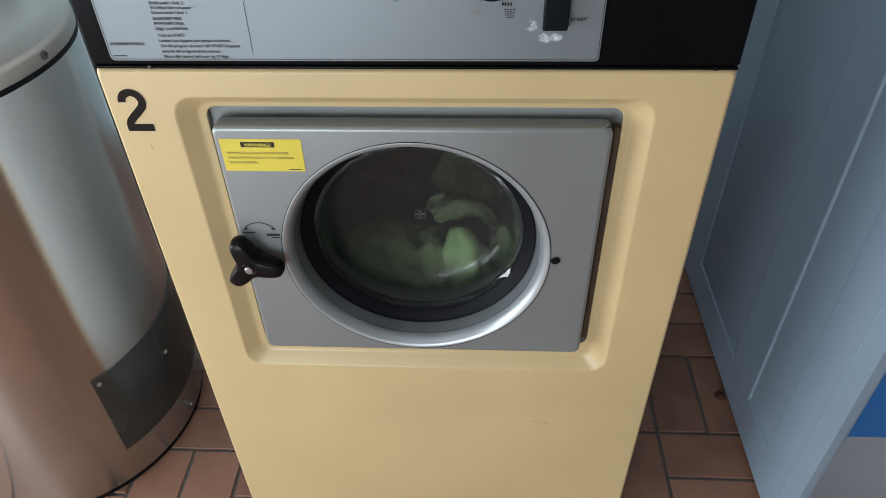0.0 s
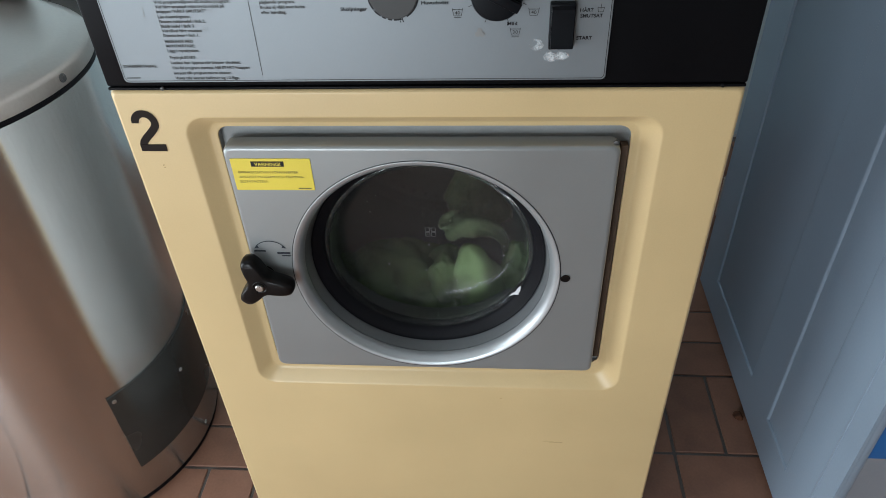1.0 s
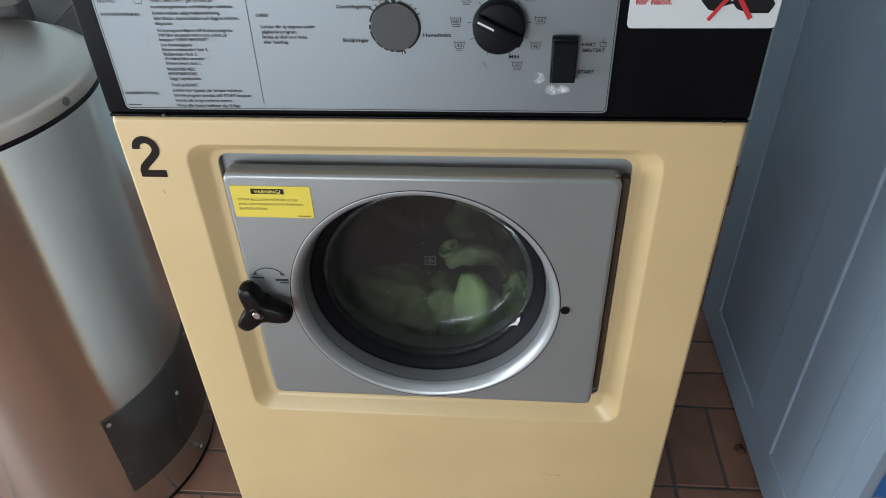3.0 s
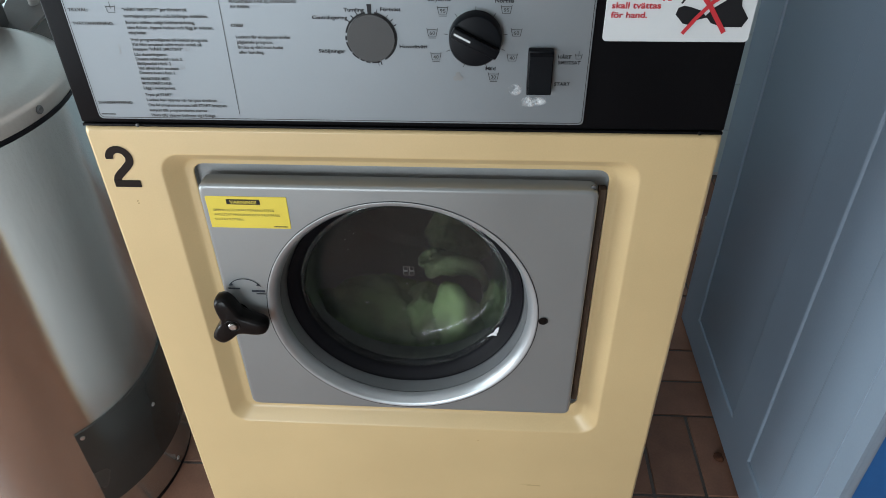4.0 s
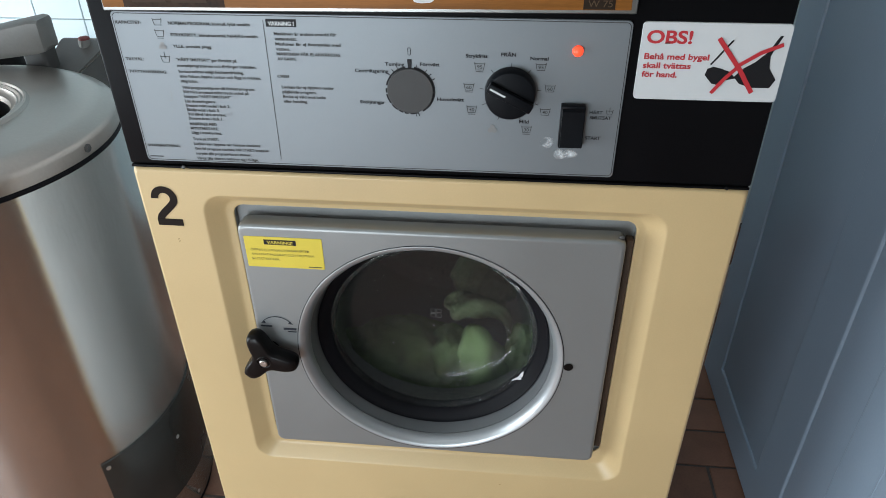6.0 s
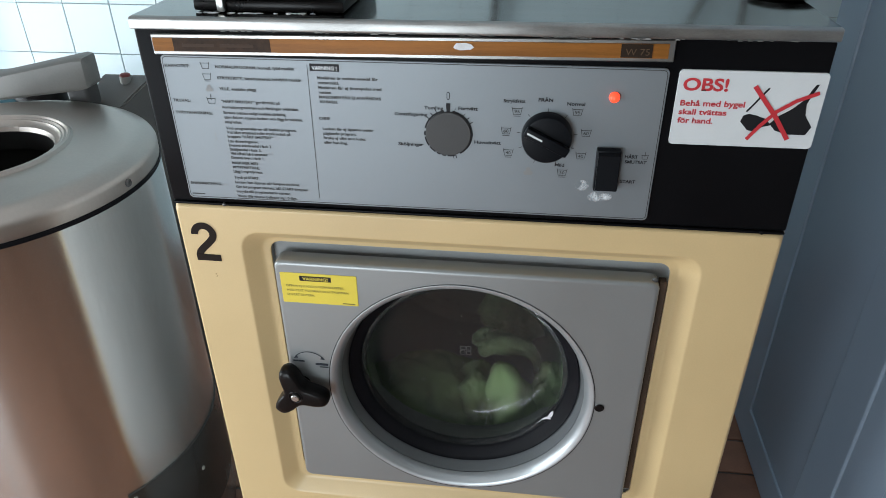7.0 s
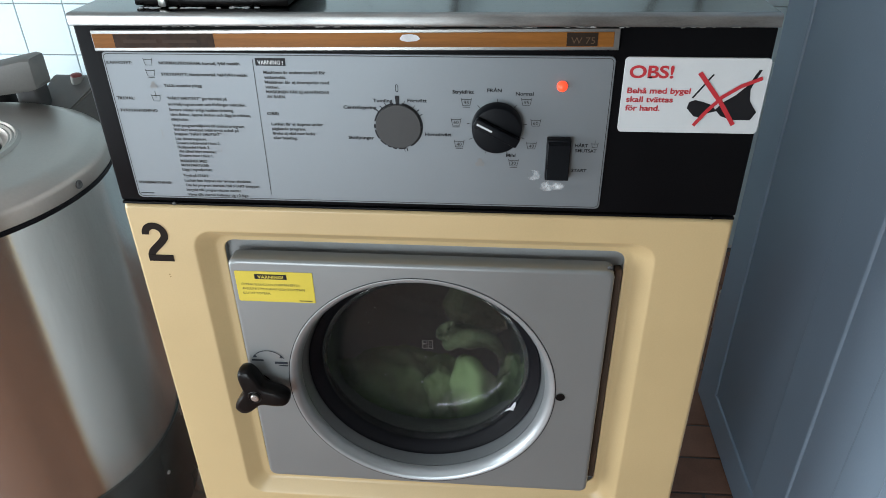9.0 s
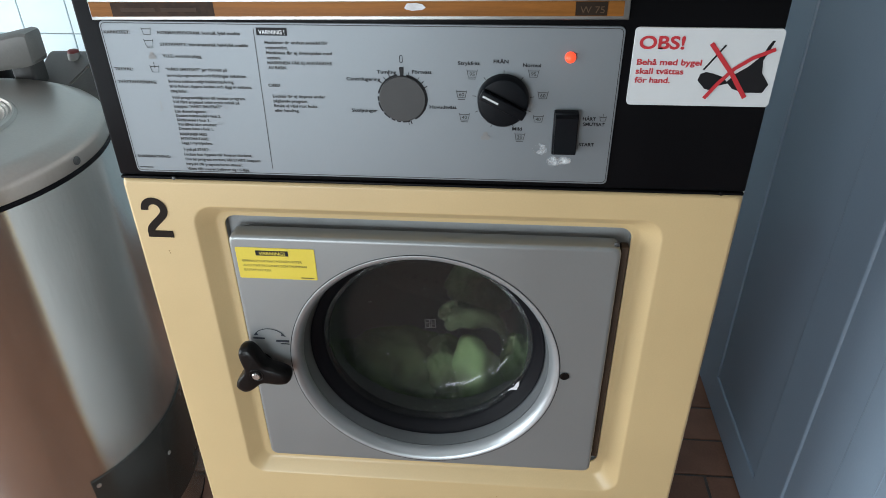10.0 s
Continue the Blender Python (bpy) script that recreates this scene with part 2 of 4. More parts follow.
def lathe(profile, centre, axis="y", n=64, close=False, bm=None, caps=True):
    """Turned shape: profile of (radius, along) round an axis through centre."""
    cx, cy, cz = centre
    rows = []
    for r, d in profile:
        row = []
        for i in range(n):
            a = 2 * math.pi * i / n
            if axis == "y":
                row.append((cx + r * math.cos(a), cy + d, cz + r * math.sin(a)))
            elif axis == "x":
                row.append((cx + d, cy + r * math.cos(a), cz + r * math.sin(a)))
            else:
                row.append((cx + r * math.cos(a), cy + r * math.sin(a), cz + d))
        rows.append(row)
    if close:
        rows.append(rows[0])
        bm2 = loops(rows, bm=bm)
        bmesh.ops.remove_doubles(bm2, verts=bm2.verts, dist=1e-6)
        return bm2
    return loops(rows, caps and profile[0][0] > 0, caps and profile[-1][0] > 0, bm)


def tube(points, r, n=8, bm=None):
    """A round tube along points."""
    pts = [Vector(p) for p in points]
    rings = []
    for k, p in enumerate(pts):
        d = (pts[min(k + 1, len(pts) - 1)] - pts[max(k - 1, 0)]).normalized()
        side = d.cross(Vector((0.3, 0.5, 0.8))).normalized()
        up = d.cross(side)
        rings.append([tuple(p + r * (math.cos(2 * math.pi * i / n) * side + math.sin(2 * math.pi * i / n) * up)) for i in range(n)])
    return loops(rings, True, True, bm)


def flat(points, y, bm=None, thick=0.0004):
    """A printed or cut shape of (x, z) points, facing -y."""
    return loops([[(x, y + thick, z) for x, z in points], [(x, y, z) for x, z in points]], True, True, bm)


def bar(x0, x1, z0, z1, y, bm=None):
    return flat([(x0, z0), (x1, z0), (x1, z1), (x0, z1)], y, bm)


def stroke(points, w, y, bm=None):
    """A printed line of width w through (x, z) points."""
    bm = bm or bmesh.new()
    ps = [Vector(p) for p in points]
    left, right = [], []
    for k, p in enumerate(ps):
        d = (ps[min(k + 1, len(ps) - 1)] - ps[max(k - 1, 0)]).normalized()
        nrm = Vector((-d.y, d.x)) * w / 2
        left.append(p + nrm)
        right.append(p - nrm)
    a = [bm.verts.new((p.x, y, p.y)) for p in left]
    b = [bm.verts.new((p.x, y, p.y)) for p in right]
    for i in range(len(ps) - 1):
        bm.faces.new((b[i], b[i + 1], a[i + 1], a[i]))
    return bm


def words(text, x, z, y, cap, width=None, bold=0.0, align="LEFT", bm=None):
    """Letters that face -y: x of the start (or middle), z of the baseline, cap height; width stretches the line to fit."""
    cu = bpy.data.curves.new("words", "FONT")
    cu.body, cu.size, cu.offset, cu.resolution_u = text, 1.0, bold, 3 if cap < 0.005 else 8
    ob = bpy.data.objects.new("words", cu)
    scene.collection.objects.link(ob)
    bpy.context.view_layer.update()
    me = bpy.data.meshes.new_from_object(ob.evaluated_get(bpy.context.evaluated_depsgraph_get()))
    bpy.data.objects.remove(ob)
    bpy.data.curves.remove(cu)
    co = np.empty(len(me.vertices) * 3)
    me.vertices.foreach_get("co", co)
    co = co.reshape(-1, 3)
    x0, x1 = co[:, 0].min(), co[:, 0].max()
    sz = cap / 0.73
    sx = width / (x1 - x0) if width else sz
    start = x - (x1 - x0) * sx / 2 if align == "CENTER" else x
    me.vertices.foreach_set("co", np.stack([start + (co[:, 0] - x0) * sx, np.full(len(co), y), z + co[:, 1] * sz], 1).ravel())
    bm = bm or bmesh.new()
    bm.from_mesh(me)
    bpy.data.meshes.remove(me)
    return bm


def hole_rim(x0, x1, z0, z1, cx, cz, r, n=128):
    """Points of a rectangle's edge and of a circle inside it, paired along rays from the circle's middle."""
    outer, inner = [], []
    for i in range(n):
        c, s = math.cos(2 * math.pi * i / n), math.sin(2 * math.pi * i / n)
        k = min((x1 - cx if c > 0 else x0 - cx) / c if abs(c) > 1e-9 else 9, (z1 - cz if s > 0 else z0 - cz) / s if abs(s) > 1e-9 else 9)
        outer.append((cx + k * c, cz + k * s))
        inner.append((cx + r * c, cz + r * s))
    for corner in ((x0, z0), (x1, z0), (x1, z1), (x0, z1)):
        k = min(range(n), key=lambda i: (outer[i][0] - corner[0]) ** 2 + (outer[i][1] - corner[1]) ** 2)
        outer[k] = corner
    return outer, inner


def rounded_rim(x0, x1, z0, z1, r, cx, cz, n=512):
    """Points of a rounded rectangle's edge on even rays from (cx, cz)."""
    mx, mz, hx, hz = (x0 + x1) / 2, (z0 + z1) / 2, (x1 - x0) / 2 - r, (z1 - z0) / 2 - r
    pts = []
    for i in range(n):
        c, s = math.cos(2 * math.pi * i / n), math.sin(2 * math.pi * i / n)
        lo, hi = 0.0, 1.0
        for _ in range(30):
            k = (lo + hi) / 2
            qx, qz = abs(cx + k * c - mx) - hx, abs(cz + k * s - mz) - hz
            if math.hypot(max(qx, 0), max(qz, 0)) + min(max(qx, qz), 0) < r:
                lo = k
            else:
                hi = k
        pts.append((cx + lo * c, cz + lo * s))
    return pts


def arc(cx, cz, r, a0, a1, n=24):
    return [(cx + r * math.cos(radians(a0 + (a1 - a0) * i / n)), cz + r * math.sin(radians(a0 + (a1 - a0) * i / n))) for i in range(n + 1)]


# ---- the room ----
WALL_Y, LEFT_X, RIGHT_X, FRONT_Y, CEIL_Z = 1.37, -2.2, 1.9, -2.4, 2.5


def wall_with_opening(name, axis, at, thick, a0, a1, o0, o1, oz0, oz1, mat, label):
    """A wall across x (axis x) or y, with one opening through it."""
    bm = bmesh.new()
    for p0, p1, z0, z1 in ((a0, o0, 0, CEIL_Z), (o1, a1, 0, CEIL_Z), (o0, o1, 0, oz0), (o0, o1, oz1, CEIL_Z)):
        if axis == "x":
            box(at, at + thick, p0, p1, z0, z1, bm=bm)
        else:
            box(p0, p1, at, at + thick, z0, z1, bm=bm)
    return structure(name, bm, mat, label, "wall")


structure("wall_north", box(LEFT_X, RIGHT_X, WALL_Y + 0.008, WALL_Y + 0.15, 0, CEIL_Z), WALL_GROUT,
          "back wall with white glazed tiles and grey grout", "wall")
wall_with_opening("wall_west", "x", LEFT_X - 0.12, 0.12, FRONT_Y, WALL_Y + 0.15, -1.60, 0.70, 0.10, 1.22, PAINT, "white painted side wall, unseen, with an opening added for daylight")
wall_with_opening("wall_south", "y", FRONT_Y - 0.12, 0.12, LEFT_X, RIGHT_X, -1.55, -0.35, 0.07, 1.09, PAINT_LOW_BOUNCE, "unseen grey-beige wall behind the viewer, dark to cut bounce, with an added glazed opening")
structure("wall_east", box(RIGHT_X, RIGHT_X + 0.12, FRONT_Y, WALL_Y + 0.15, 0, CEIL_Z), PAINT_LOW_BOUNCE, "unseen grey-beige side wall, dark to cut bounce light", "wall")
structure("ceiling", box(LEFT_X, RIGHT_X, FRONT_Y, WALL_Y + 0.15, CEIL_Z, CEIL_Z + 0.1), CEIL, "white painted ceiling", "ceiling")
floor = structure("floor", box(LEFT_X, RIGHT_X, FRONT_Y, WALL_Y + 0.15, -0.1, -0.004), GROUT,
                  "terracotta clinker floor in a basket weave with dark joints", "floor")


def window(name, across, at, c0, c1, z0, z1):
    """Painted window frame set in its opening, with a mullion and two panes; unseen, added to go with a lamp."""
    w = thing(name, label="white painted wooden window with two panes, unseen, added to go with a lamp", category="window")
    w["kind"] = "structure"
    mid = (c0 + c1) / 2

    def piece(a0, a1, y0, y1, p, q):
        return box(p, q, a0, a1, y0, y1, 0.004) if across == "y" else box(a0, a1, p, q, y0, y1, 0.004)

    def pane_box(a0, a1, y0, y1):
        p, q = at + 0.021, at + 0.027
        return box(p, q, a0, a1, y0, y1) if across == "y" else box(a0, a1, p, q, y0, y1)
    for n_, (a0, a1, y0, y1) in (("frame_jamb", (c0, c0 + 0.06, z0, z1)), ("frame_jamb", (c1 - 0.06, c1, z0, z1)),
                                 ("frame_head", (c0 + 0.06, c1 - 0.06, z1 - 0.06, z1)), ("frame_sill", (c0 + 0.06, c1 - 0.06, z0, z0 + 0.06)),
                                 ("mullion", (mid - 0.03, mid + 0.03, z0 + 0.06, z1 - 0.06))):
        part(n_, piece(a0, a1, y0, y1, at, at + 0.05), FRAME_WHITE, w)
    for a0, a1 in ((c0 + 0.06, mid - 0.03), (mid + 0.03, c1 - 0.06)):
        pane = part("pane", pane_box(a0, a1, z0 + 0.06, z1 - 0.06), GLASS, w, "clear window glass")
        pane.visible_shadow = False


window("added_window_2", "x", FRONT_Y - 0.10, -1.55, -0.35, 0.07, 1.09)
window("added_window_1", "y", LEFT_X - 0.10, -1.60, 0.70, 0.10, 1.22)


# ---- the washing machine ----
washer = thing("washing_machine", label="ochre yellow front-loading washing machine with black control housing",
               category="washing machine")
RING_X, RING_Z, RING_R = -0.004, 0.6015, 0.165

# cabinet behind the front: two sides, back, base
cab = bmesh.new()
box(-0.3318, -0.3275, 0.010, 0.69, 0.03, 1.043, bm=cab)
box(0.3275, 0.3318, 0.010, 0.69, 0.03, 1.043, bm=cab)
box(-0.3275, 0.3275, 0.686, 0.69, 0.03, 1.043, bm=cab)
box(-0.3275, 0.3275, 0.031, 0.686, 0.03, 0.036, bm=cab)
part("cabinet", cab, SIDE_GREY, washer, "light grey painted side panels")
part("plinth", box(-0.31, 0.31, 0.032, 0.66, 0.0, 0.03), BLACK, washer, "black base")


def front_panel():
    """Pressed sheet: rolled outer edge, a shallow stamped field with sloped sides, and a deep pocket for the door."""
    n = 7
    rows = []
    for dx, y in ((0.0, 0.0095), (0.0, 0.006), (0.0012, 0.0022), (0.0040, 0.0), (0.0052, 0.0)):
        rows.append([(x, y, z) for x, z in rounded(-0.33 + dx, 0.33 - dx, 0.003 + dx, 0.85 - dx, 0.006, n)])
    for k, (f, y) in enumerate(((-0.0012, 0.0), (0.0, 0.0), (0.0012, 0.0003), (0.0026, 0.0012), (0.0165, 0.0128), (0.0185, 0.0142), (0.0205, 0.0148), (0.025, 0.015))):
        rows.append([(x, y, z) for x, z in rounded(-0.2590 + f * 1.05, 0.2565 - f * 1.08, 0.384 + f, 0.8180 - f * 0.72, 0.024 - f * 0.4, n)])
    for x0, x1, z0, z1, r, y in ((-0.2308, 0.2280, 0.4235, 0.7996, 0.014, 0.015), (-0.2298, 0.2270, 0.4245, 0.7987, 0.0132, 0.0155),
                                 (-0.2296, 0.2268, 0.4247, 0.7985, 0.013, 0.0175)):
        rows.append([(x, y, z) for x, z in rounded(x0, x1, z0, z1, r, n)])
    return loops(rows)


panel = part("front_panel", front_panel(), YELLOW, washer, "ochre yellow enamelled steel front with a stamped recess", smooth=50)
# pocket behind the door, with a round hole to the drum
pocket = bmesh.new()
o, c_in = hole_rim(-0.2295, 0.2267, 0.4248, 0.7984, RING_X, RING_Z, 0.17)
loops([[(x, 0.0176, z) for x, z in o], [(x, 0.025, z) for x, z in o], [(x, 0.025, z) for x, z in c_in]], bm=pocket)
part("door_pocket", pocket, GAP, washer, "dark grey recess behind the door")
seal_strip = bmesh.new()
box(0.2175, 0.2255, 0.013, 0.0248, 0.44, 0.775, 0.001, bm=seal_strip)
part("hinge_strip", seal_strip, RUST, washer, "brown stained hinge strip")


def figure_two():
    """The machine's large painted figure."""
    bm = stroke(arc(-0.3005, 0.8120, 0.0108, 184, -32, 30) + [(-0.2940, 0.8030), (-0.2985, 0.7985), (-0.3040, 0.7935), (-0.3085, 0.7885), (-0.3102, 0.7845), (-0.3104, 0.7800)], 0.0085, -0.0006)
    bar(-0.3145, -0.2850, 0.7762, 0.7848, -0.0008, bm)
    return bm


part("machine_figure", figure_two(), plain("figure_ink", (0.014, 0.009, 0.007), 0.5, spec=0.1), washer, "dark brown figure two")
scuff = bmesh.new()
for sx, sz, w in ((0.158, 0.262, 0.016), (0.176, 0.2605, 0.012), (0.168, 0.2592, 0.02)):
    stroke([(sx, sz), (sx + w * 0.5, sz + 0.0006), (sx + w, sz - 0.0002)], 0.0012, -0.0004, scuff)
part("scuff_mark", scuff, material("scuff_grey", (0.52, 0.375, 0.19), 0.6, vary=0.2), washer)["kind"] = "stuff"
CHIP = material("chip_brown", (0.46, 0.31, 0.14), 0.7, vary=0.2)
for sx, sz in ((-0.296, 0.757), (-0.2955, 0.754), (-0.118, 0.245), (0.092, 0.36)):
    part("paint_chip", stroke([(sx, sz), (sx + 0.0016, sz + 0.0016)], 0.0014, -0.0004), CHIP, washer)

# ---- the door ----
DY = -0.006
door = new("door")
door.parent = washer
tagged(door, "silver grey porthole door, closed")


def door_plate():
    """Folded plate with a round hole: rolled edge, flat face."""
    rows = []
    for e, y in ((0.0, 0.016), (0.0, DY + 0.0042), (0.0006, DY + 0.0020), (0.0019, DY + 0.0006), (0.0042, DY), (0.0056, DY)):
        rows.append([(x, y, z) for x, z in rounded_rim(-0.2208 + e, 0.2148 - e, 0.4295 + e, 0.7850 - e, 0.009 - e * 0.6, RING_X, RING_Z)])
    for r in (RING_R + 0.0012, RING_R):
        rows.append([(x, DY, z) for x, z in rounded_rim(RING_X - r, RING_X + r, RING_Z - r, RING_Z + r, r, RING_X, RING_Z)])
    return loops(rows)


part("door_plate", door_plate(), DOOR_GREY, door, smooth=40)
rc = (RING_X, 0, RING_Z)
part("bezel_ring", lathe([(0.1655, 0.02), (0.1655, DY - 0.0003), (0.1652, DY - 0.0007), (0.1644, DY - 0.0008), (0.1634, DY - 0.0006), (0.1624, DY - 0.0002), (0.1612, DY + 0.0002),
                          (0.1594, DY + 0.0016), (0.1572, DY + 0.0046), (0.1552, DY + 0.0090), (0.1541, DY + 0.0130), (0.1537, DY + 0.0150), (0.1560, DY + 0.0165), (0.1560, 0.045), (0.1655, 0.045)],
                         rc, n=128, close=True), RING_METAL, door, "brushed aluminium porthole ring", smooth=40)
# inner wall of the ring, in a darker grey than its lip
part("ring_inner_wall", lathe([(0.1558, DY + 0.0166), (0.1536, DY + 0.0158), (0.1524, DY + 0.0210), (0.1503, DY + 0.0320), (0.1490, DY + 0.0365), (0.1490, 0.0475), (0.1558, 0.0475)],
                           rc, n=128, close=True), RING_INNER, door, "inner wall of the porthole ring, in a darker grey", smooth=40)
part("gap_line", lathe([(0.1656, DY - 0.0004), (0.1664, DY - 0.0004)], rc, n=128, caps=False), INK, door, smooth=None)
part("gasket", lathe([(0.1489, 0.0255), (0.1484, 0.0270), (0.1455, 0.0295), (0.1400, 0.0335), (0.1362, 0.0372), (0.1345, 0.040), (0.1345, 0.052), (0.1489, 0.052)],
                     rc, n=96, close=True), RUBBER, door, "black rubber door gasket", smooth=50)
bowl = part("glass_bowl", lathe([(0.1350, 0.0400), (0.1320, 0.0385), (0.1296, 0.0400), (0.1278, 0.0450), (0.1245, 0.0580), (0.1218, 0.0680), (0.1190, 0.0745), (0.1145, 0.0790), (0.1085, 0.0815), (0.05, 0.0850), (0.0, 0.0860),
                                 (0.0, 0.0925), (0.05, 0.0915), (0.111, 0.0875), (0.1190, 0.0835), (0.1235, 0.0775), (0.1262, 0.0690), (0.1290, 0.0590), (0.1345, 0.0480)],
                                rc, n=96, close=True), GLASS, door, "clear bowl-shaped door glass", smooth=60)
bowl.visible_shadow = False
# water drops on the inside of the glass, coloured white in place of their sparkle
rnd = random.Random(11)
drops = bmesh.new()
big_drops = ((-0.083, 0.634), (-0.085, 0.651), (-0.073, 0.660), (-0.011, 0.657), (-0.012, 0.627), (-0.008, 0.577), (0.006, 0.580), (0.094, 0.579), (0.094, 0.563),
             (-0.065, 0.544), (-0.014, 0.533), (0.028, 0.516), (0.026, 0.475), (0.0, 0.451))
spots = [(x, z, 0.0008 if z < 0.58 else 0.0006) for x, z in big_drops]
for k in range(22):
    a, q = rnd.uniform(0, 2 * math.pi), 0.10 * math.sqrt(rnd.random())
    spots.append((RING_X + q * math.cos(a), RING_Z + q * math.sin(a), rnd.choice((0.0002, 0.0003, 0.0004))))
for x, z, r in spots:
    q = math.hypot(x - RING_X, z - RING_Z)
    bmesh.ops.create_uvsphere(drops, u_segments=8, v_segments=6, radius=r,
                              matrix=Matrix.Translation((x, 0.0855 - 0.38 * q * q if q < 0.108 else 0.076, z)) @ Matrix.Diagonal((1.2, 0.5, 1.0, 1)))
part("water_drops", drops, DROP_GLINT, door, "water drops on the glass, their sparkle put in as white", smooth=60)["kind"] = "stuff"
mould = bmesh.new()
for mx, mz in ((-0.012, 0.599), (-0.004, 0.599), (-0.012, 0.591), (-0.004, 0.591)):
    stroke([(mx, mz), (mx + 0.006, mz), (mx + 0.006, mz + 0.006), (mx, mz + 0.006), (mx, mz + 0.001)], 0.0011, 0.0868, mould)
part("moulded_mark", mould, plain("moulded_mark", (0.06, 0.06, 0.06), 0.5), bowl, smooth=None)
flake = bmesh.new()
flat([(x - 0.0005, z + 0.0185) for x, z in ((0.102, 0.511), (0.1065, 0.5165), (0.110, 0.518), (0.1135, 0.526), (0.117, 0.529), (0.1165, 0.520), (0.114, 0.517), (0.115, 0.5135), (0.109, 0.514))], 0.0365, flake)
part("torn_label", flake, FLAKE, door, "torn white scrap of label")

# yellow warning label
label = part("warning_label", slab(-0.2122, -0.1212, 0.7303, 0.7722, 0.0015, DY - 0.0006, DY, 0.0002), STICKER_YELLOW, door, "yellow warning label with black print")
lp = bmesh.new()
bar(-0.1890, -0.1515, 0.7620, 0.7687, DY - 0.0009, lp)
part("print_bar", lp, INK, label, smooth=None)
part("print", words("VARNING!", -0.1703, 0.7632, DY - 0.0012, 0.0044, 0.030, 0.015, "CENTER"), STICKER_YELLOW, label, smooth=None)
lp = bmesh.new()
for text, x, z, w in (("ÖPPNA EJ LUCKAN FÖRRÄN EFTER", -0.2060, 0.7530, 0.069), ("AVSLUTAT PROGRAM OCH TRUMMAN", -0.2060, 0.7468, 0.074),
                      ("SLUTAT ROTERA.", -0.2060, 0.7406, 0.033)):
    words(text, x, z, DY - 0.0009, 0.0033, w, 0.0, bm=lp)
bar(-0.1400, -0.1250, 0.7325, 0.7337, DY - 0.0009, lp)
part("print", lp, plain("label_ink", (0.10, 0.085, 0.02), 0.5), label, smooth=None)["kind"] = "stuff"

label.location = (-0.002, 0.0, -0.002)

# open and close arrow
ar = bmesh.new()
stroke(arc(-0.1925, 0.6310, 0.0225, 142, 38), 0.0011, DY - 0.0006, ar)
flat([(-0.2125, 0.6425), (-0.2085, 0.6475), (-0.2068, 0.6432)], DY - 0.0008, ar)
flat([(-0.1725, 0.6425), (-0.1765, 0.6475), (-0.1782, 0.6432)], DY - 0.0008, ar)
for x0, x1, z0, z1 in ((-0.2135, -0.1990, 0.6372, 0.6393), (-0.1850, -0.1690, 0.6335, 0.6365), (-0.1800, -0.1690, 0.6302, 0.6314)):
    bar(x0, x1, z0, z1, DY - 0.0008, ar)
part("arrow_print", ar, plain("arrow_ink", (0.03, 0.035, 0.045), 0.5, spec=0.2), door, "printed double arrow", smooth=None)


def star_knob(cx, cz, y0):
    """Three-lobed hand knob with rounded arms on a short boss."""
    def outline(scale, y):
        pts = []
        for i in range(96):
            a = 2 * math.pi * i / 96
            u = abs((math.degrees(a) + 12 + 60) % 120 - 60)
            r = 0.0410 / math.cos(radians(u)) if u < 11 else 0.0172 + 0.0246 * (1 - (u - 11) / 49) ** 2.5
            r -= 0.0022 * math.exp(-((u - 11) / 4.0) ** 2)
            pts.append((cx + scale * r * math.cos(a), y, cz + scale * r * math.sin(a)))
        return pts
    return loops([outline(0.60, y0 - 0.006), outline(0.86, y0 - 0.007), outline(0.97, y0 - 0.010), outline(1.0, y0 - 0.016), outline(0.99, y0 - 0.0225),
                  outline(0.955, y0 - 0.0258), outline(0.88, y0 - 0.0278), outline(0.72, y0 - 0.0287)], True, True)


KX, KZ = -0.2060, 0.6030
knob = part("star_handle", star_knob(KX, KZ, DY), PLASTIC, door, "black three-armed plastic locking knob", smooth=50)
part("boss", lathe([(0.012, -0.001), (0.0115, -0.008)], (KX, DY, KZ), n=24), PLASTIC, knob)
part("well", lathe([(0.0092, -0.0286), (0.0086, -0.0292), (0.0076, -0.0288), (0.0072, -0.0282)], (KX, DY, KZ), n=24), PLASTIC, knob)
part("bolt", lathe([(0.0052, -0.0284), (0.0052, -0.0312), (0.0042, -0.0322), (0.0, -0.0324)], (KX, DY, KZ), n=12), SCREW, knob, "steel bolt head")
part("lock_hole", lathe([(0.0058, -0.0012), (0.0052, -0.0016), (0.0042, -0.0014), (0.004, 0.004), (0.0, 0.004)], (0.168, DY, 0.600), n=24), PLASTIC, door, "small black plug")
part("hinge_screw", lathe([(0.0034, 0.0), (0.0032, -0.0012), (0.002, -0.0018), (0.0, -0.0019)], (0.2095, DY + 0.008, 0.7850), n=14), CAST_DARK, door)

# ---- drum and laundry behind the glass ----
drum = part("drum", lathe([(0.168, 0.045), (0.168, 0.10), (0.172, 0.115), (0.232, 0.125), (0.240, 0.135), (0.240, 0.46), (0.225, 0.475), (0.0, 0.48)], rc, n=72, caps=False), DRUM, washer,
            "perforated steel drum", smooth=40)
# flat discs on the drum back; the dark of each hole is colour
holes = bmesh.new()
for ring_r in range(1, 11):
    n_ = ring_r * 6
    for i in range(n_):
        a = 2 * math.pi * i / n_ + ring_r * 0.3
        q = ring_r * 0.021
        bmesh.ops.create_circle(holes, cap_ends=True, radius=0.0032, segments=6,
                                matrix=Matrix.Translation((RING_X + q * math.cos(a), 0.473 if q > 0.2 else 0.4785, RING_Z + q * math.sin(a))) @ pose(0, 0, 0, 90))
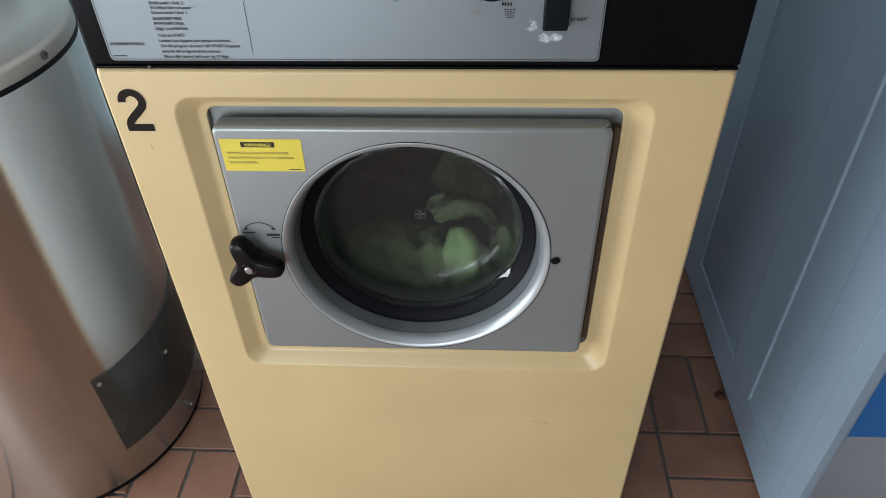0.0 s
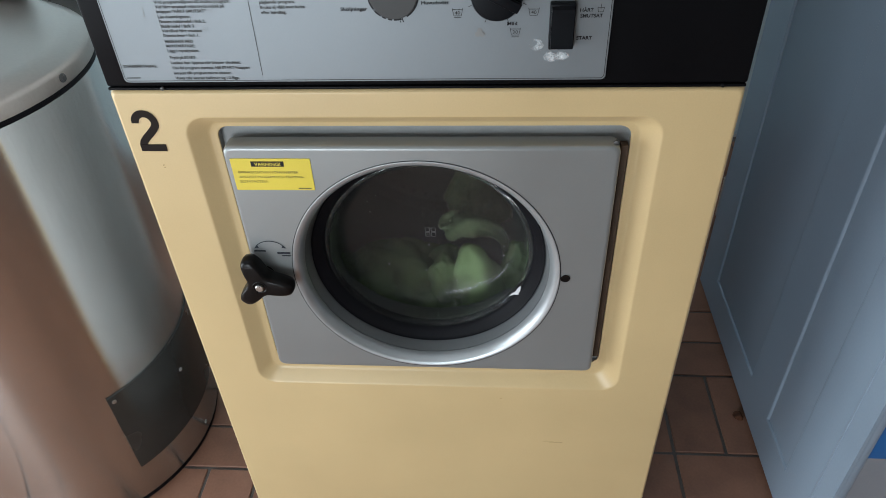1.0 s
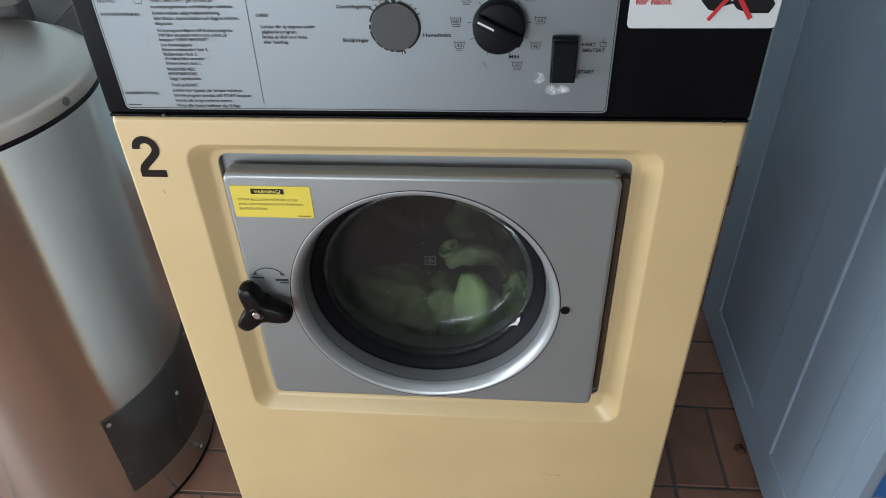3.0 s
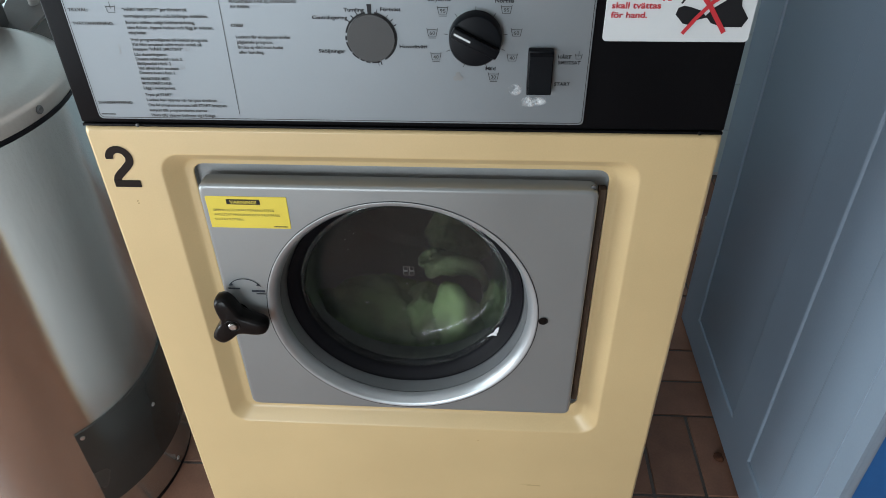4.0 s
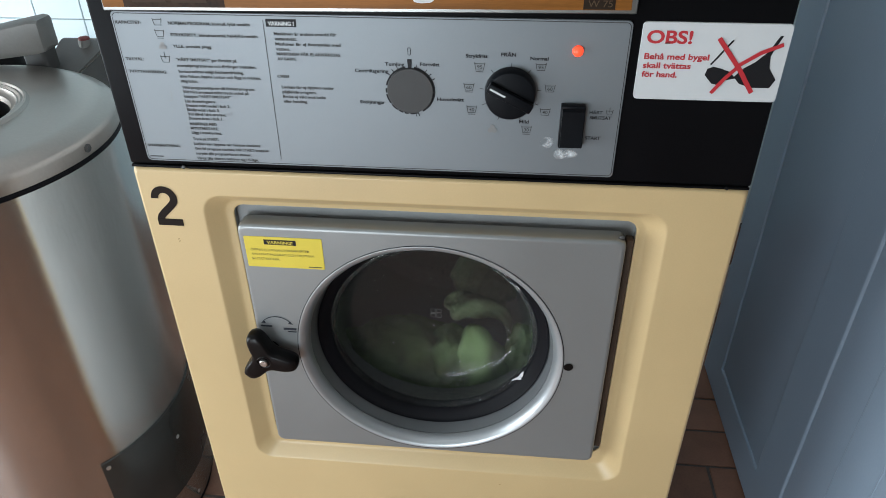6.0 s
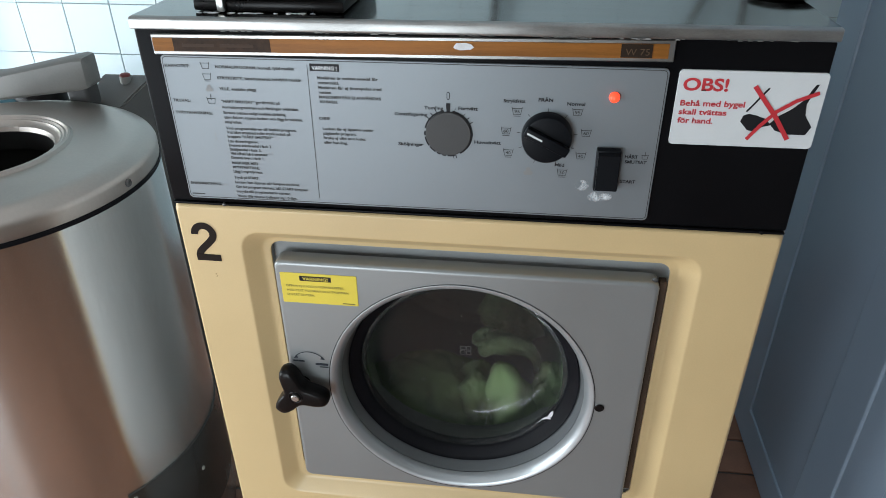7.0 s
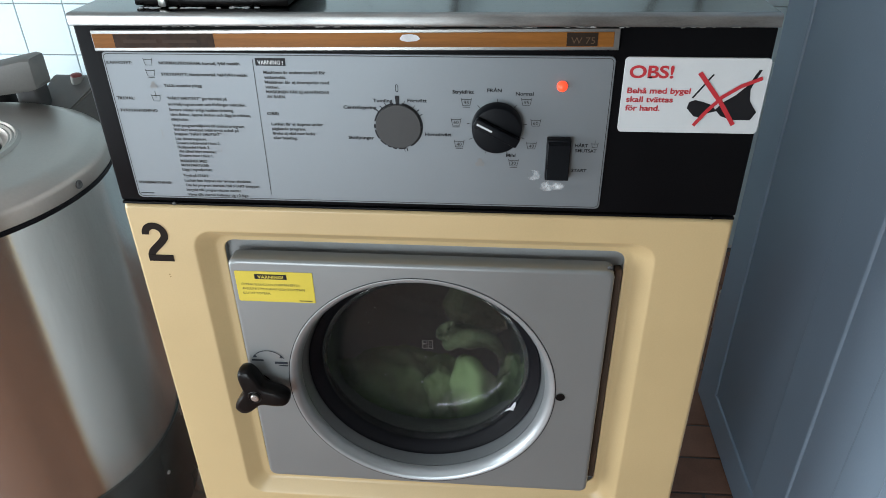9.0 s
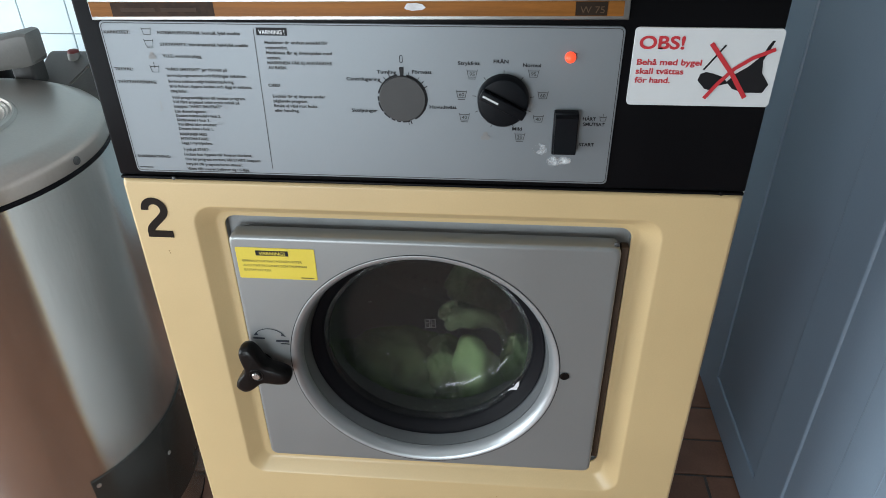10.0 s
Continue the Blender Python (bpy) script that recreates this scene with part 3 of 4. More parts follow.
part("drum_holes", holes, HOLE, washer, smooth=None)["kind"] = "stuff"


def crumpled(centre, size, seed, folds, mat, name, lab, lean=(1.0, 0.3, 0.5), amp=0.15):
    """A soft wet heap of cloth: long rolling folds that wander over a ball, with creases between them."""
    bm = bmesh.new()
    bmesh.ops.create_icosphere(bm, subdivisions=6, radius=1.0)
    off = Vector((seed * 3.1, seed * 1.7, seed * 5.3))
    way = Vector(lean).normalized()
    for v in bm.verts:
        d = v.co.normalized()
        w = noise.noise(d * 1.1 + off) * 2.4 + noise.noise(d * 2.3 + off) * 0.9
        s = math.sin(folds * d.dot(way) * 2.2 + w * 2.2)
        roll = math.copysign(abs(s) ** 0.6, s)
        small = noise.noise(d * 5.5 + off) * 0.5 + noise.noise(d * 11 + off) * 0.25
        r = 0.86 + amp * roll + 0.20 * noise.noise(d * 1.4 + off) + 0.06 * small
        v.co = Vector((d.x * size[0], d.y * size[1], d.z * size[2])) * r + Vector(centre)
    ob = new(name, mesh_of(name, bm, mat, 80))
    return tagged(ob, lab, "laundry", "laundry in the drum")


def rolled(points, radii, seed, mat, lab):
    """A soft roll of wet cloth along a bent line, its thickness swelling and creasing on the way."""
    bm = bmesh.new()
    off = Vector((seed * 2.3, seed * 4.1, seed * 1.9))
    pts = [Vector(p) for p in points]
    pts = [pts[0] + (pts[0] - pts[1]).normalized() * radii[0] * 0.8] + pts + [pts[-1] + (pts[-1] - pts[-2]).normalized() * radii[-1] * 0.8]
    radii = [radii[0] * 0.25] + radii + [radii[-1] * 0.25]
    line, thick = [], []
    for k in range(len(pts) - 1):
        p0, p1, p2, p3 = pts[max(k - 1, 0)], pts[k], pts[k + 1], pts[min(k + 2, len(pts) - 1)]
        for i in range(10):
            u = i / 10
            line.append(0.5 * (2 * p1 + (p2 - p0) * u + (2 * p0 - 5 * p1 + 4 * p2 - p3) * u * u + (3 * p1 - p0 - 3 * p2 + p3) * u ** 3))
            thick.append(radii[k] * (1 - u) + radii[k + 1] * u)
    line.append(pts[-1])
    thick.append(radii[-1])
    rings = []
    n = 40
    for k, (p, r) in enumerate(zip(line, thick)):
        d = (line[min(k + 1, len(line) - 1)] - line[max(k - 1, 0)]).normalized()
        side = d.cross(Vector((0.1, 1.0, 0.2))).normalized()
        up = d.cross(side)
        ring = []
        for i in range(n):
            a = 2 * math.pi * i / n
            v = math.cos(a) * side + math.sin(a) * up
            w = 1 + 0.24 * noise.noise(p * 30 + v * 1.2 + off) + 0.10 * math.sin(3 * a + 9 * noise.noise(p * 9 + off)) + 0.05 * noise.noise(p * 70 + v * 2 + off)
            ring.append(tuple(p + v * r * w))
        rings.append(ring)
    loops(rings, True, True, bm)
    return tagged(new("towel", mesh_of("towel", bm, mat, 80)), lab, "laundry", "laundry in the drum")


# shade inside the drum is put into each towel's colour
crumpled((-0.075, 0.200, 0.390), (0.140, 0.100, 0.094), 2, 1.8, CLOTH_SHADE, "towel", "green wet towel at the bottom of the drum, shade in its colour", (0.9, 0.2, 0.4), 0.09)
crumpled((0.000, 0.185, 0.398), (0.066, 0.066, 0.090), 4, 1.7, CLOTH_SHADE, "towel", "green wet towel, shade in its colour, slumped against a lit one", (1.0, 0.1, 0.15), 0.08)
rolled([(0.056, 0.160, 0.310), (0.062, 0.156, 0.360), (0.064, 0.156, 0.405), (0.056, 0.160, 0.452), (0.043, 0.170, 0.492)], [0.036, 0.041, 0.040, 0.035, 0.022], 3, CLOTH,
       "green wet terry towel in the lit tone, standing in a rounded fold")
rolled([(0.012, 0.226, 0.486), (0.024, 0.222, 0.506), (0.050, 0.220, 0.512), (0.076, 0.224, 0.500), (0.094, 0.230, 0.474), (0.100, 0.236, 0.440)], [0.010, 0.016, 0.017, 0.012, 0.008, 0.007], 6, CLOTH_DEEP_SHADE,
       "green wet cloth in the deep shade tone, arching over a dark hollow")
crumpled((0.020, 0.236, 0.500), (0.026, 0.026, 0.024), 9, 1.2, CLOTH_DEEP_SHADE, "towel", "bunched end of a green wet cloth", (0.4, 0.2, 0.9), 0.12)
crumpled((0.126, 0.200, 0.420), (0.050, 0.060, 0.072), 7, 1.6, CLOTH_SHADE, "towel", "green wet towel against the drum wall", (0.9, 0.2, 0.3), 0.10)
crumpled((0.062, 0.385, 0.455), (0.080, 0.055, 0.075), 3, 1.6, CLOTH_DEEP_SHADE, "towel", "green wet towel deep in the drum, deep shade in its colour", (0.6, 0.1, 0.9), 0.10)

# ---- control housing ----
housing = part("control_housing", box(-0.3295, 0.3295, 0.001, 0.030, 0.8535, 1.0455, 0.0025, 3), BLACK, washer, "black enamelled control housing")
part("housing_lip", box(-0.328, 0.328, -0.001, 0.02, 0.8505, 0.8533, 0.0008, 2), BLACK, washer)
for sx in (-0.268, 0.305):
    part("lip_screw", lathe([(0.0022, -0.0), (0.002, -0.002), (0.0, -0.0028)], (sx, -0.001, 0.8528), n=10), CAST_DARK if sx < 0 else BLACK, washer)
PY = -0.0016
plate = part("control_plate", slab(-0.3065, 0.1895, 0.8595, 1.0185, 0.005, PY, 0.001, 0.0005), PLATE, washer, "brushed silver control plate with black print")


def frame_line(x0, x1, z0, z1, r, w, y, bm=None):
    o_, i_ = rounded(x0, x1, z0, z1, r), rounded(x0 + w, x1 - w, z0 + w, z1 - w, max(r - w, 0.0005))
    return loops([[(x, y, z) for x, z in o_], [(x, y, z) for x, z in i_]], bm=bm)


pr = frame_line(-0.3050, 0.1880, 0.8612, 1.0170, 0.0045, 0.0007, PY - 0.0003)
stroke([(-0.1555, 1.0125), (-0.1575, 0.8670)], 0.0006, PY - 0.0003, pr)
part("border_print", pr, INK_GREY, plate, smooth=None)
TY, CAP = PY - 0.0004, 0.0031


def block(lines, x, z, step, bm, bold=0.026, cap=CAP):
    """Printed lines one below another; each is (text, width in millimetres)."""
    for text, width in lines:
        if text:
            words(text, x, z, TY, cap, width / 1000, bold, bm=bm)
        z -= step
    return bm


text = bmesh.new()
block([("KAPACITET:", 26)], -0.3030, 1.0065, 0, text)
block([("TILLVAL:", 19)], -0.3020, 0.9705, 0, text)
block([("TVÄTTANVISNING:", 40)], -0.3020, 0.9575, 0, text)
block([("SNABBMATNING:", 36)], -0.3020, 0.8765, 0, text)
bar(-0.3025, -0.2880, 0.8645, 0.8655, TY, text)
block([("NORMALPROGRAM, bomull, fylld maskin", 81), ("STRYKFRITT, blandmaterial, halvfylld maskin", 87), ("YLLE, enstaka plagg", 39)], -0.2500, 1.0065, 0.0112, text)
block([("”HÅRT SMUTSAT” ger förtvätt på", 62), ("normalprogrammen och förlänger tvättiden.", 81)], -0.2500, 0.9708, 0.0060, text)
block([("Sortera tvätten enligt kvalitetmärkning,", 67), ("töm fickor, öppna luckan och lägg in tvätten,", 84), ("stäng luckan.", 18)], -0.2500, 0.9588, 0.0050, text)
block([("Vrid programväljaren till önskat program.", 76), ("Vid hårt smutsad tvätt tryck också på", 69), ("knappen ”HÅRT SMUTSAT”", 50)], -0.2500, 0.9420, 0.0046, text)
block([("Läs doseringsanv.", 33), ("Dosera tvättmedel i fack 2.", 47), ("Sköljmedel i fack 3.", 35), ("Vid tillval hårt smutsat:", 41), ("Dosera även i fack 1.", 37)], -0.2500, 0.9275, 0.0047, text)
block([("MASKINER MED", 29), ("MYNTMÄTARE:", 30), ("Lägg i mynt/polett.", 33)], -0.2502, 0.9025, 0.0049, text)
block([("Tryck på START:", 28), ("Luckan kan öppnas när lampan slocknat.", 73), ("Om fel program startats, håll START-knappen", 81), ("intryckt tills programvisaren stannar.", 61), ("Vänta tills visaren befinner sig i 0-läge.", 68)], -0.2505, 0.8855, 0.0056, text)
block([("Maskinen är endast avsedd för", 61), ("vattentvätt.", 22), ("Maskinen får ej överspolas med", 64), ("vatten.", 14), ("MASKINEN FÅR EJ ANVÄNDAS", 63), ("AV BARN.", 19)], -0.1465, 0.9985, 0.0049, text)
block([("OBS!", 12)], -0.1490, 0.9565, 0, text)
block([("Luckan får ej öppnas under", 53), ("pågående program.", 35), ("Bruka ej våld mot lucka", 44), ("eller handtag.", 25)], -0.1460, 0.9455, 0.0050, text)
part("instruction_print", text, INK_GREY, plate, smooth=None)["kind"] = "stuff"
vb = bmesh.new()
bar(-0.1530, -0.1235, 1.0065, 1.0138, TY, vb)
part("warning_bar", vb, INK, plate, smooth=None)
part("warning_print", words("VARNING !", -0.1383, 1.0078, TY - 0.0003, 0.0040, 0.025, 0.015, "CENTER"), STICKER_WHITE, plate, smooth=None)


def tub(cx, cz, s, bm, dash=0, line=0.0006):
    """Wash-tub care symbol; dash underlines it."""
    stroke([(cx - s, cz + 0.75 * s), (cx - 0.7 * s, cz - 0.7 * s), (cx + 0.7 * s, cz - 0.7 * s), (cx + s, cz + 0.75 * s)], line, TY, bm)
    stroke([(cx - 0.95 * s, cz + 0.5 * s), (cx + 0.95 * s, cz + 0.5 * s)], line, TY, bm)
    for k in range(dash):
        stroke([(cx - 0.7 * s, cz - (1.05 + 0.3 * k) * s), (cx + 0.7 * s, cz - (1.05 + 0.3 * k) * s)], line, TY, bm)
    return bm


def yarn(cx, cz, s, bm):
    for k in range(3):
        a = radians(90 + 120 * k)
        flat(arc(cx + 0.42 * s * math.cos(a), cz + 0.42 * s * math.sin(a), 0.44 * s, 0, 345, 14), TY - 0.0001 * k, bm, 0.0001)
    return bm


icons = bmesh.new()
tub(-0.2605, 1.0090, 0.0046, icons)
tub(-0.2605, 0.9980, 0.0046, icons, 1)
tub(-0.2605, 0.9725, 0.0046, icons)
stroke([(-0.2605, 0.9795), (-0.2605, 0.9730)], 0.0006, TY, icons)
part("symbol_print", icons, INK_GREY, plate, smooth=None)["kind"] = "stuff"
soft = yarn(-0.2605, 0.9852, 0.0048, bmesh.new())
yarn(0.0650, 0.9090, 0.0058, soft)
for x, z in ((-0.1960, 0.9345), (-0.2050, 0.9165)):
    stroke([(x - 0.002, z + 0.002), (x - 0.0014, z - 0.0015), (x + 0.0014, z - 0.0015), (x + 0.002, z + 0.002)], 0.0004, TY, soft)
stroke([(-0.2655, 0.9290), (-0.2630, 0.9295), (-0.2630, 0.9390)], 0.0006, TY, soft)
part("pale_print", soft, plain("print_pale", (0.20, 0.20, 0.20), 0.5), plate, smooth=None)["kind"] = "stuff"

# programme indicator
IX, IZ = -0.0165, 0.9468
ind = part("programme_indicator", lathe([(0.0228, 0.0), (0.0228, -0.0018), (0.0222, -0.0024), (0.0, -0.0024)], (IX, PY, IZ), n=64), DIAL, washer, "grey round programme indicator")
im = bmesh.new()
for a0, a1 in ((100, 168), (-60, 80), (175, 186), (190, 214), (218, 236), (240, 250), (254, 264), (268, 286)):
    stroke(arc(IX, IZ, 0.0238, a0, a1, 12), 0.0017, PY - 0.0005, im)
flat([(IX - 0.0022, IZ + 0.0315), (IX + 0.0022, IZ + 0.0315), (IX + 0.0017, IZ + 0.0228), (IX - 0.0017, IZ + 0.0228)], PY - 0.0006, im)
for a, w in ((75, 0.0006), (118, 0.0008), (130, 0.001), (142, 0.001), (52, 0.0006), (40, 0.001), (28, 0.001), (-78, 0.0006), (-72, 0.001)):
    c_, s_ = math.cos(radians(a)), math.sin(radians(a))
    stroke([(IX + 0.0235 * c_, IZ + 0.0235 * s_), (IX + 0.0275 * c_, IZ + 0.0275 * s_)], w, PY - 0.0004, im)
stroke(rounded(IX - 0.0012, IX + 0.0012, IZ + 0.0355, IZ + 0.0425, 0.0011, 4) + rounded(IX - 0.0012, IX + 0.0012, IZ + 0.0355, IZ + 0.0425, 0.0011, 4)[:1], 0.0006, PY - 0.0004, im)
part("dial_print", im, INK, plate, smooth=None)["kind"] = "stuff"
names = bmesh.new()
for t_, x, z, w in (("Tumling", -0.0405, 0.9715, 19), ("Förtvätt", -0.0065, 0.9720, 19), ("Centrifugering", -0.0705, 0.9643, 33), ("Sköljningar", -0.0680, 0.9323, 26), ("Huvudtvätt", 0.0098, 0.9373, 26.5)):
    words(t_, x, z, TY, 0.0035, w / 1000, 0.024, bm=names)
KX2, KZ2 = 0.0812, 0.9500
for t_, x, z, w in (("Strykfritt", 0.0375, 0.9813, 21), ("FRÅN", 0.0710, 0.9833, 14), ("Normal", 0.0985, 0.9803, 17), ("Mild", 0.0912, 0.9163, 9.5),
                    ("HÅRT", 0.1590, 0.9283, 12.5), ("SMUTSAT", 0.1595, 0.9228, 21), ("START", 0.1575, 0.9013, 15)):
    words(t_, x, z, TY, 0.0035, w / 1000, 0.024, bm=names)
part("dial_lettering", names, INK, plate, smooth=None)["kind"] = "stuff"
care = bmesh.new()
for x, z, t_, d in ((0.0510, 0.9730, "95", 1), (0.0410, 0.9525, "60", 1), (0.0440, 0.9295, "40", 1), (0.1090, 0.9740, "95", 0), (0.1190, 0.9530, "60", 0), (0.1160, 0.9290, "40", 0), (0.0990, 0.9100, "30", 1)):
    tub(x, z, 0.0050, care, d)
    words(t_, x, z - 0.0022, TY, 0.0036, 0.0050, 0.006, "CENTER", bm=care)
tub(0.1782, 0.9303, 0.0032, care)
stroke([(0.1782, 0.9355), (0.1782, 0.9305)], 0.0005, TY, care)
for a in (90, 130, 52, 172, 8, 205, -22, 248, -68):
    c_, s_ = math.cos(radians(a)), math.sin(radians(a))
    stroke([(KX2 + 0.0262 * c_, KZ2 - 0.003 + 0.0262 * s_), (KX2 + 0.0298 * c_, KZ2 - 0.003 + 0.0298 * s_)], 0.0006, TY, care)
part("care_print", care, INK_GREY, plate, smooth=None)["kind"] = "stuff"

# programme selector
sel = part("programme_knob", lathe([(0.0250, 0.0), (0.0248, -0.003), (0.0240, -0.0110), (0.0228, -0.0128), (0.0195, -0.0134), (0.0, -0.0134)], (KX2, PY, KZ2 - 0.0018), n=64), KNOB_BLACK, washer,
           "black plastic programme knob", smooth=40)
ridge = box(-0.0235, 0.0235, -0.0200, -0.0128, -0.0048, 0.0048, 0.0015, 2)
bmesh.ops.transform(ridge, matrix=Matrix.Translation((KX2, PY, KZ2 - 0.0018)) @ pose(0, 0, 0, 0, 27, 0), verts=ridge.verts)
part("grip", ridge, KNOB_BLACK, sel)
mark = box(-0.0215, -0.0050, -0.0205, -0.0199, -0.0009, 0.0009)
bmesh.ops.transform(mark, matrix=Matrix.Translation((KX2, PY, KZ2 - 0.0018)) @ pose(0, 0, 0, 0, 27, 0), verts=mark.verts)
part("pointer", mark, STICKER_WHITE, sel, "white pointer line")

# rocker switch and lamp
sw = part("rocker_switch", box(0.1308, 0.1545, -0.010, 0.0, 0.8945, 0.9385, 0.0012, 2), KNOB_BLACK, washer, "black rocker switch")
rk = bmesh.new()
loops([[(0.1322, y, z) for y, z in ((-0.0102, 0.8965), (-0.0102, 0.9365), (-0.0155, 0.9350), (-0.0128, 0.9155), (-0.0170, 0.8985))],
       [(0.1531, y, z) for y, z in ((-0.0102, 0.8965), (-0.0102, 0.9365), (-0.0155, 0.9350), (-0.0128, 0.9155), (-0.0170, 0.8985))]], True, True, rk)
part("rocker", rk, KNOB_BLACK, sw)
part("signal_lamp", lathe([(0.0052, 0.0), (0.0050, -0.0026), (0.0040, -0.0044), (0.0022, -0.0054), (0.0, -0.0057)], (0.1420, PY, 0.9900), n=24), LED, washer, "lit orange-red signal lamp", smooth=60)
rs = random.Random(9)
for cx, cz, rx, rz in ((0.1200, 0.8965, 0.0075, 0.0065), (0.1345, 0.8842, 0.0085, 0.0060), (0.1440, 0.8850, 0.0080, 0.0048)):
    part("white_smear", flat([(cx + rx * c_, cz + rz * s_) for c_, s_ in ((math.cos(k * math.pi / 12), math.sin(k * math.pi / 12)) for k in range(24))], TY, thick=0.0001), SMEAR, plate, "rubbed white smear", smooth=None)

# trim strip
strip = part("trim_strip", slab(-0.3105, 0.1905, 1.0220, 1.0422, 0.001, -0.004, 0.001, 0.0008), CHROME, washer, "chrome trim strip with brown wood-print inlay")
part("inlay", box(-0.3090, 0.1850, -0.0048, -0.003, 1.0256, 1.0388), WOODGRAIN, strip, "brown wood-print inlay")
part("name_plate", box(-0.2880, -0.1890, -0.0050, -0.003, 1.0258, 1.0386), DARK_STRIP, strip, "worn dark brown name plate")
WORN = plain("worn_lettering", (0.058, 0.036, 0.025), 0.5, spec=0.1)
for x0, x1 in ((-0.279, -0.246), (-0.240, -0.206)):
    part("name_bar", bar(x0, x1, 1.0302, 1.0334, -0.0052), WORN, strip, smooth=None)
tp = part("type_plate", box(0.1425, 0.1705, -0.0052, -0.003, 1.0262, 1.0384), material("type_plate_brown", (0.028, 0.018, 0.012), 0.45, vary=0.2, scale=40, spec=0.1), strip)
part("print", words("W 75", 0.1573, 1.0285, -0.0056, 0.0062, 0.0215, 0.0, "CENTER"), plain("type_lettering", (0.10, 0.065, 0.04), 0.5, spec=0.1), tp, smooth=None)
part("paint_blot", flat([(-0.0110, 1.0335), (-0.0085, 1.0372), (0.0, 1.0378), (0.0055, 1.0365), (0.0085, 1.0335), (0.0050, 1.0315), (-0.0040, 1.0308), (-0.0095, 1.0320)], -0.0056), FLAKE, strip, "white paint blot")

# the strip hangs a little lower at one end
strip.matrix_basis = Matrix.Translation((-0.06, 0, 1.032)) @ pose(0, 0, 0, 0, -0.65, 0) @ Matrix.Translation((0.06, 0, -1.032))

# white notice with a crossed-out garment
note = part("notice_label", slab(0.1982, 0.3298, 0.9450, 1.0180, 0.004, -0.0012, 0.001, 0.0003, 6), STICKER_WHITE, washer, "white notice label with red print and a crossed-out garment")
NY = -0.0016
part("notice_print", words("OBS!", 0.2030, 0.9990, NY, 0.0118, 0.0405, 0.028), INK_RED, note, smooth=None)
nt = bmesh.new()
for t_, z, w in (("Behå med bygel", 0.9840, 0.0585), ("skall tvättas", 0.9755, 0.0435), ("för hand.", 0.9670, 0.0325)):
    words(t_, 0.2030, z, NY, 0.0056, w, 0.026, bm=nt)
part("notice_print", nt, INK_RED, note, smooth=None)
gm = bmesh.new()
flat([(0.2605, 0.9700), (0.2620, 0.9760), (0.2670, 0.9780), (0.2740, 0.9765), (0.2830, 0.9735), (0.2885, 0.9675), (0.2790, 0.9650), (0.2750, 0.9605), (0.2680, 0.9620)], NY, gm)
flat([(0.2870, 0.9690), (0.2940, 0.9770), (0.3030, 0.9830), (0.3110, 0.9910), (0.3150, 0.9970), (0.3170, 1.0020), (0.3200, 1.0075), (0.3225, 1.0075), (0.3190, 0.9990), (0.3155, 0.9890), (0.3170, 0.9780), (0.3250, 0.9670), (0.3210, 0.9590), (0.3040, 0.9590), (0.2930, 0.9625)], NY, gm)
stroke([(0.2640, 0.9800), (0.2690, 0.9870), (0.2740, 0.9945), (0.2800, 1.0030)], 0.0017, NY, gm)
part("garment_print", gm, INK, note, smooth=None)
xm = bmesh.new()
stroke([(0.2670, 1.0045), (0.2790, 0.9900), (0.2900, 0.9770), (0.3060, 0.9540)], 0.0042, NY - 0.0004, xm)
stroke([(0.2690, 0.9530), (0.2790, 0.9675), (0.2910, 0.9815), (0.3060, 0.9920), (0.3240, 1.0000)], 0.0036, NY - 0.0008, xm)
part("cross_print", xm, INK_RED, note, smooth=None)

# steel top
top = bmesh.new()
prof = [(-0.002, 1.0452), (-0.0056, 1.0454), (-0.0064, 1.0462), (-0.0066, 1.0478), (-0.0066, 1.0540), (-0.0060, 1.0555), (-0.0044, 1.0565), (0.002, 1.0568), (0.70, 1.0568), (0.704, 1.0560), (0.704, 1.0452)]
loops([[(x, y + dy, z + 0.004 * x) for y, z in prof] for x, dy in ((-0.3290, 0.0012), (-0.3282, 0.0), (0.3282, 0.0), (0.3290, 0.0012))], True, True, top)
for f_ in top.faces:
    f_.material_index = 1 if f_.calc_center_median().y < 0.002 else 0
part("steel_top", top, [STEEL, STEEL_EDGE], washer, "stainless steel top, spotted along its front edge", smooth=60)
drip = bmesh.new()
for k in range(60):
    x = rs.uniform(-0.24, 0.32)
    w = rs.uniform(0.002, 0.009)
    h = rs.uniform(0.0003, 0.0009)
    z = 1.0456 + 0.004 * x + rs.uniform(-0.0004, 0.0004)
    flat([(x, z), (x + w * 0.2, z - h), (x + w * 0.6, z - h * 0.5), (x + w * 0.85, z - h * 0.8), (x + w, z), (x + w * 0.5, z + h)], -0.0070, drip)
part("soap_crust", drip, material("dried_soap", (0.26, 0.26, 0.25), 0.7, vary=0.2, scale=60), washer, "dried white soap along the edge", smooth=None)["kind"] = "stuff"
disp = part("soap_hatch", box(-0.262, -0.128, 0.035, 0.20, 1.0650, 1.110, 0.006, 3), PLASTIC, washer, "black plastic soap compartment")
part("hatch_base", box(-0.272, -0.120, 0.020, 0.21, 1.0570, 1.0672, 0.002, 2), PLASTIC, disp)
part("hatch_catch", box(-0.246, -0.238, 0.014, 0.036, 1.0570, 1.080, 0.002, 2), SCREW, disp)
residue = bmesh.new()
